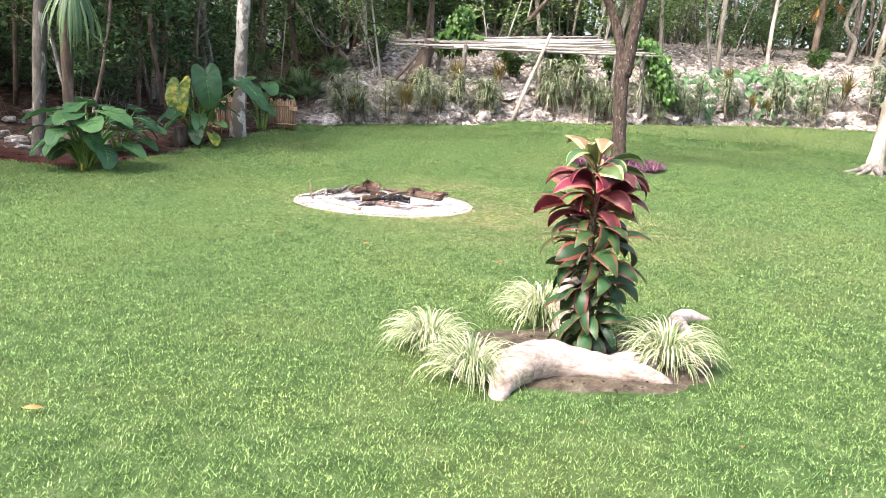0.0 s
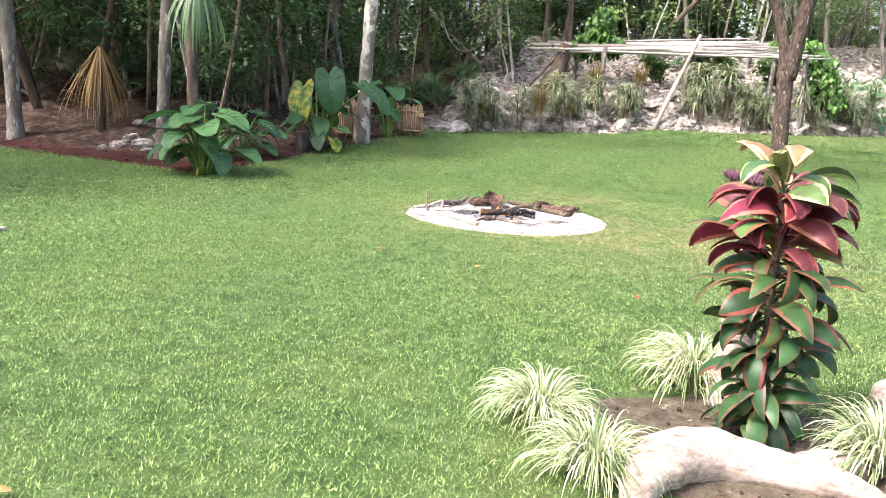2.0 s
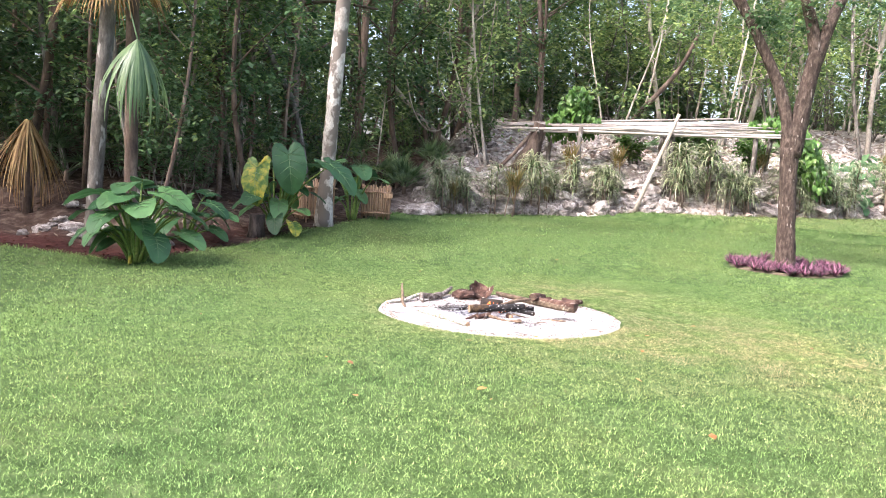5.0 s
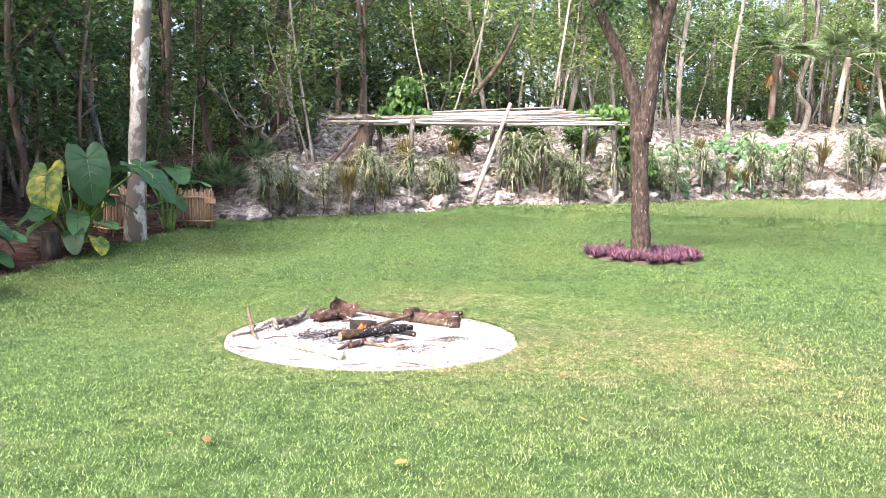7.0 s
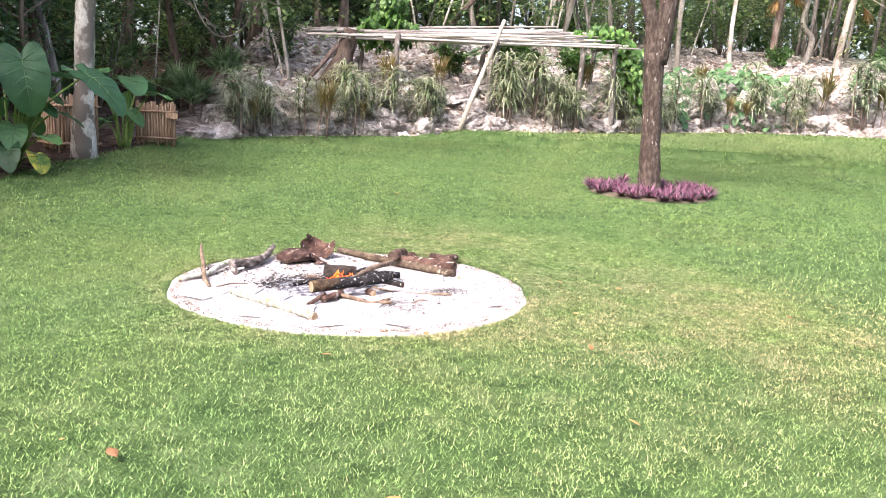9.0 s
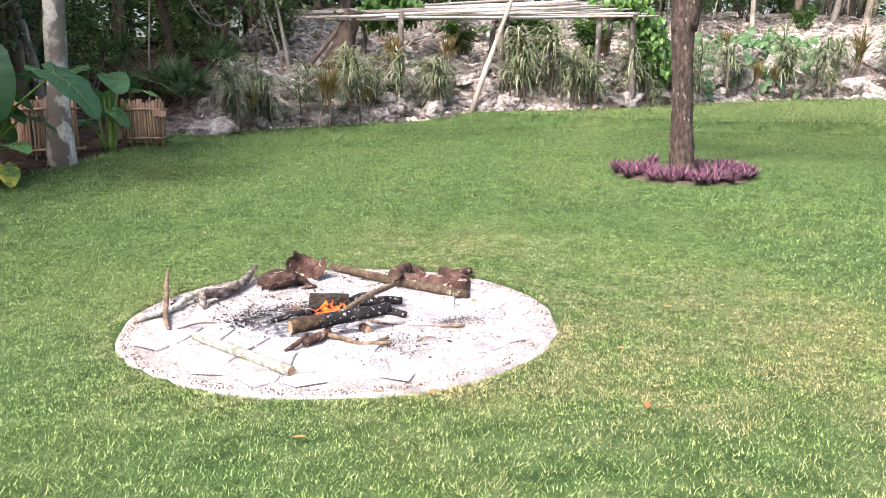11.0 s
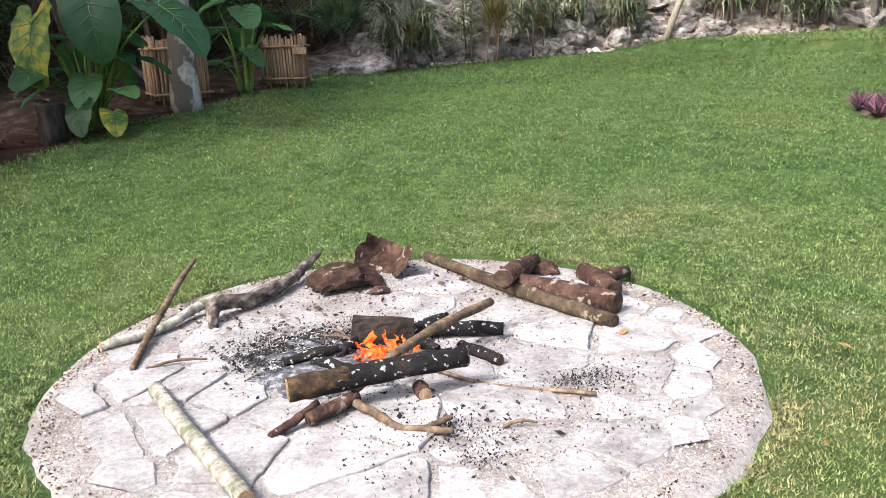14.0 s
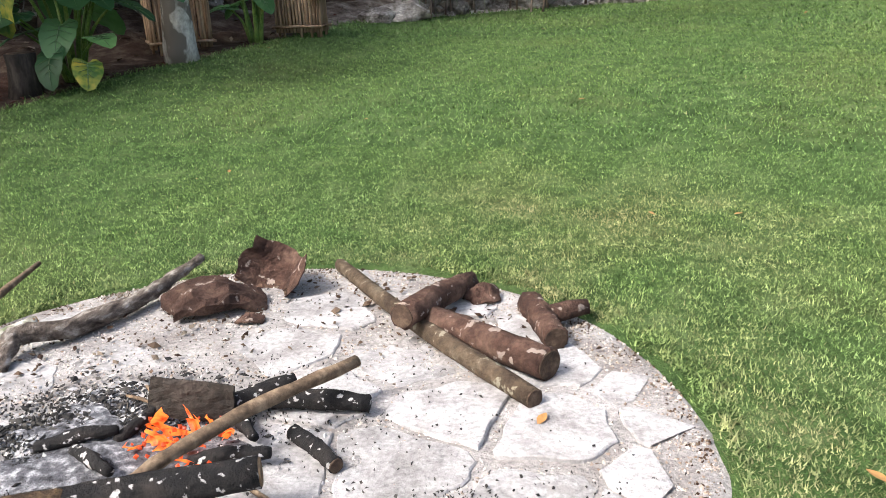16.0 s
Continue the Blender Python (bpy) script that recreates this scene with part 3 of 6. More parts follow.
def build_pit():
    rr = random.Random(5)
    base_z = -0.022
    pit = thing("fire_pit", pose(PIT[0], PIT[1], 0) @ Matrix.Diagonal((1.05, 1.05, 1, 1)), "round fire pit of pale limestone flags and crushed gravel", "fire pit", kind="structure")
    g = Geo()
    rings, seg = 26, 120
    verts = [(0, 0, base_z + 0.012)]
    for i in range(1, rings + 1):
        for k in range(seg):
            a, r = 2 * math.pi * k / seg, 1.28 * i / rings
            r2 = r * (1 + 0.012 * math.sin(9 * a) + 0.01 * math.sin(17 * a)) if i == rings else r
            bumpy = 0.006 * noise.noise(Vector((r * math.cos(a) * 9, r * math.sin(a) * 9, 0)))
            verts.append((r2 * math.cos(a), r2 * math.sin(a), base_z + 0.0185 + bumpy + (0.008 if i < rings else -0.03)))
    faces = [(0, 1 + k, 1 + (k + 1) % seg) for k in range(seg)]
    for i in range(rings - 1):
        o, p = 1 + i * seg, 1 + (i + 1) * seg
        faces += [(o + k, p + k, p + (k + 1) % seg, o + (k + 1) % seg) for k in range(seg)]
    g.add(verts, faces)
    part("gravel_bed", g, M["gravel_bed"], pit, "pale crushed limestone")
    # flagstones, laid as uneven cells
    pts = []
    while len(pts) < 62:
        a, r = rr.uniform(0, 6.283), 1.22 * math.sqrt(rr.random())
        p = (r * math.cos(a), r * math.sin(a))
        if all(math.hypot(p[0] - q[0], p[1] - q[1]) > rr.uniform(0.13, 0.25) for q in pts):
            pts.append(p)
    for i in range(len(pts)):
        poly = cell(pts, i, 1.09)
        cx, cy = pts[i]
        if len(poly) < 4 or (cx < -0.1 and cy > 0.15 and rr.random() < 0.75) or (cx > -0.2 and rr.random() < 0.12):
            continue
        cut = rr.uniform(0.84, 0.95)
        outline = []
        for (ax, ay), (bx, by) in zip(poly, poly[1:] + poly[:1]):
            steps = max(1, int(math.hypot(bx - ax, by - ay) / 0.035))
            for s in range(steps):
                t = s / steps
                x, y = ax + (bx - ax) * t, ay + (by - ay) * t
                k = cut * (1 + 0.16 * noise.noise(Vector((x * 9, y * 9, i))) + 0.06 * noise.noise(Vector((x * 30, y * 30, i))))
                outline.append(((x - cx) * k, (y - cy) * k))
        n = len(outline)
        top = rr.uniform(0.004, 0.017)
        tx, ty = rr.uniform(-0.02, 0.02), rr.uniform(-0.02, 0.02)
        v = [(x * 1.02, y * 1.02, base_z) for x, y in outline]
        v += [(x, y, top - 0.004 + x * tx + y * ty) for x, y in outline]
        v += [(x * 0.975, y * 0.975, top + x * tx + y * ty + 0.002 * noise.noise(Vector((x * 30, y * 30, 3)))) for x, y in outline]
        v.append((0, 0, top + 0.001))
        f = []
        for lev in (0, n):
            f += [(lev + k, lev + (k + 1) % n, lev + n + (k + 1) % n, lev + n + k) for k in range(n)]
        f += [(2 * n + k, 2 * n + (k + 1) % n, 3 * n) for k in range(n)]
        part("flagstone", Geo().add(v, f), M["flag"], pit, m=pose(cx, cy, 0), smooth=False)
    # loose gravel
    def bits(count, lo, hi, ring, avoid_center=False):
        b = Geo()
        for _ in range(count):
            a = rr.uniform(0, 6.283)
            r = 1.235 * math.sqrt(rr.uniform(ring, 1)) if not avoid_center else abs(rr.gauss(0, 0.45 if rr.random() < 0.55 else 0.2))
            x, y = r * math.cos(a), r * math.sin(a)
            s = rr.uniform(lo, hi)
            q = Euler((rr.uniform(-0.5, 0.5), rr.uniform(-0.5, 0.5), rr.uniform(0, 6))).to_matrix()
            v = [q @ Vector(p) * s + Vector((x, y, 0.002 + rr.uniform(-0.004, 0.006))) for p in ((1, 0, 0), (-1, 0.2, 0), (0, 0.8, 0.1), (0.1, -0.8, 0), (0, 0, 0.6), (0, 0.1, -0.6))]
            b.add(v, [(0, 2, 4), (2, 1, 4), (1, 3, 4), (3, 0, 4), (2, 0, 5), (1, 2, 5), (3, 1, 5), (0, 3, 5)])
        return b

    tagged(part("gravel", bits(10500, 0.003, 0.0085, 0.0), M["pebble"], pit, "loose cream gravel", smooth=False), kind="stuff")
    tagged(part("edge_gravel", bits(5200, 0.0025, 0.0062, 0.78), M["pebble_beige"], pit, "loose cream gravel", smooth=False), kind="stuff")
    tagged(part("rim_crumbs", bits(2200, 0.003, 0.007, 0.9), M["litter"], pit, "brown soil crumbs and bark along the rim", smooth=False), kind="stuff")
    def flakes(spots, lo, hi):
        b = Geo()
        for cx, cy, spread, count in spots:
            for _ in range(count):
                x, y = rr.gauss(cx, spread), rr.gauss(cy, spread * 0.75)
                if math.hypot(x, y) > 1.2:
                    continue
                s, a = rr.uniform(lo, hi) * (1.8 if rr.random() < 0.08 else 1), rr.uniform(0, 6.283)
                q = Euler((rr.uniform(-0.4, 0.4), rr.uniform(-0.4, 0.4), a)).to_matrix()
                w = rr.uniform(0.25, 0.8)
                b.add([q @ Vector(p) * s + Vector((x, y, 0.0185 + rr.uniform(-0.004, 0.004))) for p in ((1, 0, 0), (-1, 0.1, 0), (0.1, w, 0), (-0.1, -w, 0), (0, 0, 0.3), (0, 0.1, -0.3))], [(0, 2, 4), (2, 1, 4), (1, 3, 4), (3, 0, 4), (2, 0, 5), (1, 2, 5), (3, 1, 5), (0, 3, 5)])
        return b

    sooty = [(0, 0, 0.55, 900), (-0.4, -0.02, 0.14, 1500), (-0.28, -0.1, 0.12, 900), (-0.1, 0.1, 0.2, 900), (0.6, -0.22, 0.05, 160), (0.68, -0.16, 0.035, 110), (0.36, -0.72, 0.05, 130), (0.22, -0.6, 0.06, 170), (0.0, -0.5, 0.16, 160), (0.3, -0.55, 0.07, 90), (0.42, -0.62, 0.06, 70), (0.5, -0.5, 0.14, 90), (0.72, -0.2, 0.07, 120), (0.66, -0.24, 0.05, 60), (0.8, -0.45, 0.1, 60), (0.15, -0.85, 0.06, 40), (0.95, -0.1, 0.12, 60), (0.2, -0.62, 0.2, 90), (-0.3, 0.75, 0.25, 110), (0.4, 0.6, 0.25, 70)]
    tagged(part("charcoal", flakes(sooty, 0.0015, 0.0055), M["coal"], pit, "scattered black charcoal and soot", smooth=False), kind="stuff")
    tagged(part("ash_flakes", flakes([(-0.15, 0.05, 0.2, 420), (-0.36, -0.02, 0.13, 420)], 0.002, 0.009), M["ash_white"], pit, "white ash flakes", smooth=False), kind="stuff")
    tagged(part("charcoal_lumps", flakes([(-0.2, 0.08, 0.15, 220), (-0.38, 0.02, 0.13, 420), (-0.5, -0.1, 0.08, 120), (0.15, -0.3, 0.25, 40), (0.55, -0.5, 0.2, 30)], 0.006, 0.014), M["coal"], pit, "lumps of black charcoal", smooth=False), kind="stuff")
    tagged(part("bark_crumbs", flakes([(-0.45, 0.62, 0.22, 110), (0.25, 0.9, 0.2, 120), (-0.9, 0.3, 0.2, 90), (-0.2, 1.0, 0.2, 80), (0.6, 0.75, 0.15, 60)], 0.004, 0.016), M["litter"], pit, "reddish bark crumbs", smooth=False), kind="stuff")
    g = Geo()
    verts = [(0, 0, 0.045)]
    for i in range(1, 9):
        for k in range(28):
            a = 2 * math.pi * k / 28
            r = 0.3 * i / 8 * (1 + 0.22 * math.sin(3 * a + 1) + 0.12 * math.sin(7 * a) + 0.25 * noise.noise(Vector((a * 3, 0.5, 2))))
            verts.append((r * math.cos(a) * 1.1, r * math.sin(a) * 0.8, max(0.03 * (1 - (i / 8) ** 1.2) + 0.014 * noise.noise(Vector((r * 25, a * 6, 0))), -0.01) - (0.0 if i < 8 else 0.02)))
    faces = [(0, 1 + k, 1 + (k + 1) % 28) for k in range(28)]
    for i in range(7):
        o, p = 1 + i * 28, 29 + i * 28
        faces += [(o + k, p + k, p + (k + 1) % 28, o + (k + 1) % 28) for k in range(28)]
    tagged(part("ash_mound", g.add(verts, faces), M["ash"], None, smooth=True, m=lay(-0.33, 0.08, 0.01) @ Matrix.Diagonal((1.15, 1.1, 0.8, 1))), "low heap of grey wood ash", "ash")


def log(name, pts, radii, mat, label, cat="log", ends=None, sides=12, wob=0.07, seed=1, end_label="sawn end"):
    """A log or branch along points, with its sawn ends as parts."""
    pts = [Vector(p) for p in pts]
    o = pts[0].copy()
    t = thing(name, Matrix.Translation(o), label, cat)
    way = spline([p - o for p in pts], 5)
    r = lerp_list(radii, len(way))
    part("bark" if ends else "wood", tube(Geo(), way, r, sides, wob, True, seed), mat, t)
    if ends:
        for e, d, rad in ((way[0], way[0] - way[1], r[0]), (way[-1], way[-1] - way[-2], r[-1])):
            d = d.normalized()
            part("cut_end", tube(Geo(), [e - d * 0.01, e + d * 0.004], [rad * 0.93, rad * 0.88], sides, 0.04, True, seed), ends, t, end_label, smooth=False)
    return t


def lay(x, y, z, *turn):
    """A place on the pit, spread a little from the pit's middle."""
    return pose(-0.09 + (x + 0.08) * 1.05, 0.22 + (y - 0.24) * 1.05, z, *turn)


def pit_log(name, pts, *rest):
    return log(name, [lay(*p).translation for p in pts], *rest)


def build_logs():
    pit_log("charred_log", [(-0.33, -0.29, 0.105), (-0.08, -0.17, 0.115), (0.18, -0.05, 0.125)], [0.038, 0.04, 0.037], M["log_char"], "thick charred log flecked with white ash over the fire", "log", M["cut_wood"], 14, 0.09, 2, "pale sawn end")
    pit_log("unburnt_log", [(-0.345, -0.298, 0.105), (-0.25, -0.252, 0.108), (-0.17, -0.214, 0.112)], [0.041, 0.042, 0.039], M["log_half"], "brown unburnt end of a log lying in the fire", "log", M["cut_wood"], 14, 0.06, 3)
    pit_log("poker_branch", [(0.215, 0.46, 0.13), (0.06, 0.18, 0.14), (-0.07, -0.06, 0.115), (-0.16, -0.2, 0.06)], [0.018, 0.019, 0.017, 0.015], M["stick"], "brown peeled branch leaning across the burning logs", "branch", M["cut_wood"], 10, 0.16, 4)
    pit_log("charred_log", [(-0.03, 0.36, 0.05), (0.12, 0.38, 0.05), (0.27, 0.39, 0.045)], [0.03, 0.03, 0.024], M["log_char"], "thin blackened log behind the fire", "log", None, 10, 0.12, 5)
    pit_log("charred_log", [(-0.1, 0.28, 0.05), (-0.02, 0.35, 0.07), (0.05, 0.42, 0.08)], [0.028, 0.03, 0.022], M["log_char"], "short blackened log beside the fire", "log", None, 10, 0.12, 6)
    pit_log("charred_stub", [(0.12, 0.24, 0.03), (0.2, 0.19, 0.03), (0.275, 0.13, 0.028)], [0.024, 0.024, 0.022], M["log_char"], "short ash-streaked burnt branch end on the stones", "log", M["cut_dark"], 10, 0.1, 7)
    pit_log("firewood_stick", [(-0.15, -0.22, 0.05), (-0.21, -0.29, 0.04), (-0.27, -0.35, 0.03)], [0.022, 0.025, 0.021], M["log_brown"], "brown stick propping up the charred log", "branch", M["cut_dark"], 10, 0.08, 8)
    pit_log("firewood_stick", [(-0.36, -0.44, 0.015), (-0.3, -0.35, 0.035), (-0.26, -0.28, 0.055)], [0.014, 0.016, 0.012], M["log_brown"], "thin split stick leaning on the fire", "branch", None, 7, 0.15, 9)
    pit_log("crooked_branch", [(-0.16, -0.24, 0.04), (-0.07, -0.3, 0.03), (0.01, -0.36, 0.02), (0.1, -0.37, 0.022), (0.18, -0.39, 0.03)], [0.014, 0.015, 0.013, 0.012, 0.009], M["stick"], "crooked tan branch in front of the fire", "branch", None, 8, 0.22, 10)
    pit_log("branch_fork", [(0.09, -0.37, 0.022), (0.13, -0.34, 0.03), (0.165, -0.31, 0.035)], [0.012, 0.011, 0.009], M["stick"], "short tan twig fork in front of the fire", "branch", None, 7, 0.12, 11)
    pit_log("long_twig", [(0.06, 0.04, 0.03), (0.2, -0.02, 0.014), (0.36, -0.06, 0.012), (0.5, -0.075, 0.016), (0.6, -0.1, 0.02)], [0.007, 0.007, 0.007, 0.008, 0.008], M["stick"], "long thin twig across the flagstones", "branch", None, 6, 0.1, 12)
    pit_log("log_stub", [(0.03, -0.1, 0.03), (0.06, -0.16, 0.03)], [0.028, 0.027], M["log_brown"], "short brown log stub under the charred log", "log", M["cut_wood"], 10, 0.1, 13)
    for k, (x, y, a) in enumerate(((-0.4, 0.1, 0.4), (-0.3, 0.02, -0.5), (-0.28, 0.22, 1.3), (0.02, 0.1, 0.2), (-0.02, 0.24, -0.8))):
        dx, dy = math.cos(a) * 0.1, math.sin(a) * 0.1
        pit_log("charred_stick", [(x - dx, y - dy, 0.03), (x, y, 0.05), (x + dx, y + dy, 0.055)], [0.016, 0.02, 0.013], M["log_char"], "small black charred stick in the ashes", "branch", None, 7, 0.2, 20 + k)
    for k, (a, b) in enumerate((((-0.45, 0.36), (-0.26, 0.28)), ((-0.42, 0.42), (-0.33, 0.33)), ((-1.0, 0.02), (-0.8, 0.1)), ((0.32, -0.32), (0.42, -0.3)))):
        pit_log("twig", [(*a, 0.012), ((a[0] + b[0]) / 2, (a[1] + b[1]) / 2, 0.03), (*b, 0.02)], [0.006, 0.006, 0.004], M["stick"], "thin dry twig lying on the stones", "twig", None, 6, 0.1, 30 + k)
    pit_log("birch_log", [(-0.86, -0.17, 0.03), (-0.6, -0.46, 0.034), (-0.30, -0.77, 0.03)], [0.027, 0.029, 0.028], M["log_pale"], "pale lichen-spotted log on the flagstones", "log", M["cut_wood"], 12, 0.05, 40)
    pit_log("forked_limb", [(-0.92, 0.42, 0.015), (-0.955, 0.5, 0.05), (-0.96, 0.56, 0.07), (-0.86, 0.68, 0.05), (-0.78, 0.92, 0.05), (-0.76, 1.1, 0.06), (-0.74, 1.3, 0.085)], [0.018, 0.027, 0.034, 0.034, 0.03, 0.026, 0.018], M["log_grey"], "weathered grey forked limb at the pit's edge", "branch", None, 12, 0.24, 41)
    pit_log("pale_limb", [(-1.27, 0.18, 0.028), (-1.12, 0.36, 0.03), (-1.07, 0.55, 0.045), (-1.0, 0.68, 0.06)], [0.018, 0.02, 0.022, 0.025], M["log_pale"], "pale lichen-covered branch at the pit's edge", "branch", M["cut_wood"], 10, 0.1, 42)
    pit_log("brown_stick", [(-1.04, 0.0, 0.02), (-1.12, 0.25, 0.03), (-1.17, 0.5, 0.07), (-1.24, 0.8, 0.1), (-1.29, 1.06, 0.12)], [0.012, 0.016, 0.016, 0.015, 0.01], M["stick"], "bare brown stick propped on a pale branch", "branch", None, 10, 0.1, 43)
    pit_log("thin_log", [(-0.2, 1.42, 0.035), (0.1, 1.08, 0.038), (0.4, 0.77, 0.04), (0.69, 0.5, 0.038)], [0.028, 0.031, 0.033, 0.031], M["log_moss"], "long mossy brown log on the pit's edge", "log", M["cut_dark"], 12, 0.06, 44)
    pit_log("thick_log", [(0.3, 0.93, 0.052), (0.5, 0.8, 0.055), (0.71, 0.665, 0.054)], [0.047, 0.051, 0.052], M["log_brown"], "thick red-brown log lying at the pit's edge", "log", M["cut_dark"], 14, 0.08, 45)
    pit_log("short_log", [(0.235, 0.82, 0.108), (0.29, 1.03, 0.09), (0.35, 1.28, 0.047)], [0.046, 0.047, 0.042], M["log_brown"], "short red-brown log resting across another log", "log", M["cut_dark"], 14, 0.08, 46)
    t = pit_log("stub_log", [(0.71, 0.86, 0.045), (0.65, 1.0, 0.047), (0.59, 1.13, 0.045)], [0.042, 0.045, 0.046], M["log_brown"], "stubby brown log with a side stub", "log", M["cut_dark"], 12, 0.1, 47)
    part("side_stub", tube(Geo(), [(-0.06, 0.16, 0.0), (0.02, 0.22, 0.01), (0.08, 0.25, 0.012)], [0.035, 0.032, 0.028], 10, 0.1), M["log_brown"], t)
    # bark chunks: curved, rough shells
    for nm, m, sx, sy, th, curl, seed, lab in (
            ("bark_chunk", lay(-0.5, 0.98, 0.045, 14, 6, 32), 0.185, 0.10, 0.055, 0.5, 3, "rough red-brown chunk of bark at the pit's edge"),
            ("bark_slab", lay(-0.37, 1.2, 0.09, 50, 10, -16), 0.15, 0.11, 0.013, -1.5, 5, "curved dark bark slab leaning on the chunk"),
            ("bark_piece", lay(0.42, 1.2, 0.035, 35, 0, 40), 0.07, 0.045, 0.015, 0.6, 7, "small curled piece of bark"),
            ("burning_plank", lay(-0.17, 0.26, 0.085, 72, 4, 4), 0.125, 0.055, 0.016, 0.0, 9, "charred plank standing behind the flames"),
            ("bark_piece", lay(-0.33, 0.9, 0.02, 10, 0, 10), 0.05, 0.03, 0.012, 0.5, 11, "small curled piece of bark")):
        t = thing(nm, m, lab, "bark" if "bark" in nm else "firewood")
        v, n = [], 9
        lump = 0.25 if nm == "burning_plank" else 1.0
        for side in (1, -1):
            for i in range(n):
                for j in range(n):
                    a, b = 2 * i / (n - 1) - 1, 2 * j / (n - 1) - 1
                    w = noise.noise(Vector((a * 1.6, b * 1.6, seed)))
                    k = 1 + lump * (0.3 * noise.noise(Vector((a, b, seed + 4))) - 0.16 * (abs(a) * abs(b)) ** 1.5 + 0.09 * noise.noise(Vector((a * 5, b * 5, seed))))
                    zz = curl * sx * (1 - a * a) * 0.5 - curl * sx * 0.2 + side * th * 0.5 * (1 - 0.5 * max(abs(a), abs(b)) ** 4) + 0.25 * th * w + 0.55 * th * noise.noise(Vector((a * 5, b * 2.2, seed + side)))
                    v.append((a * sx * k, b * sy * k, zz))
        f = []
        for s in (0, 1):
            for i in range(n - 1):
                for j in range(n - 1):
                    q = [s * n * n + i * n + j, s * n * n + (i + 1) * n + j, s * n * n + (i + 1) * n + j + 1, s * n * n + i * n + j + 1]
                    f.append(tuple(q if s == 0 else q[::-1]))
        rim = [j for j in range(n)] + [i * n + n - 1 for i in range(1, n)] + [(n - 1) * n + j for j in range(n - 2, -1, -1)] + [i * n for i in range(n - 2, 0, -1)]
        f += [(rim[k], rim[(k + 1) % len(rim)], rim[(k + 1) % len(rim)] + n * n, rim[k] + n * n) for k in range(len(rim))]
        part("shell", Geo().add(v, f), M["bark_black"] if nm == "burning_plank" else M["log_brown"], t, smooth=False)
    # the fire
    fire = thing("campfire", lay(-0.16, 0.1, 0.03), "small orange flames and embers between charred logs", "fire")
    rr = random.Random(21)
    for x, y, h, w, a in ((-0.02, 0.06, 0.1, 0.05, 0.3), (0.05, 0.08, 0.08, 0.045, -0.4), (0.0, 0.0, 0.075, 0.06, 0.1), (0.09, 0.03, 0.06, 0.04, 0.6), (-0.04, 0.02, 0.06, 0.04, -0.2), (0.08, -0.05, 0.035, 0.02, 0.2), (0.13, 0.07, 0.05, 0.02, 0.9), (-0.06, 0.08, 0.07, 0.018, 0.5), (0.02, 0.1, 0.09, 0.02, -0.6), (0.1, 0.1, 0.07, 0.018, 0.2), (-0.07, -0.02, 0.045, 0.016, 1.1)):
        g = Geo()
        rows = 7
        v = []
        for i in range(rows + 1):
            t = i / rows
            wid = 0.95 * w * (1 - t) ** 0.7 * (0.7 + 0.3 * math.sin(9 * t + a * 5))
            cx = 0.022 * math.sin(4.5 * t + a * 7) + 0.01 * math.sin(11 * t + a)
            for s in range(5):
                u = s / 4 * 2 - 1
                v.append((cx + wid * u, 0.012 * math.cos(u * 1.5) * (1 - t) + 0.01 * math.sin(5 * t + a), h * t))
        f = [(i * 5 + s, i * 5 + s + 1, i * 5 + s + 6, i * 5 + s + 5) for i in range(rows) for s in range(4)]
        part("flame", g.add(v, f), M["flame"], fire, m=pose(x, y, 0, 0, 0, math.degrees(a)))
    g = Geo()
    for _ in range(60):
        x, y, s = rr.gauss(0.02, 0.06), rr.gauss(0.04, 0.05), rr.uniform(0.004, 0.010)
        q = Euler((rr.uniform(0, 6), rr.uniform(0, 6), 0)).to_matrix()
        g.add([q @ Vector(p) * s + Vector((x, y, 0.02)) for p in ((1, 0, 0), (-1, 0.2, 0), (0, 0.8, 0.1), (0.1, -0.8, 0), (0, 0, 0.8), (0, 0, -0.8))], [(0, 2, 4), (2, 1, 4), (1, 3, 4), (3, 0, 4), (2, 0, 5), (1, 2, 5), (3, 1, 5), (0, 3, 5)])
    tagged(part("ember_bed", g, M["ember"], fire, "glowing red embers", smooth=False), kind="stuff")


build_pit()
build_logs()


# ---- planting bed with the red cordyline ----
def broad(t):
    return max(0.05, math.sin(math.pi * min(1, 0.1 + 0.9 * t)) ** 0.8) if t < 0.98 else 0.05


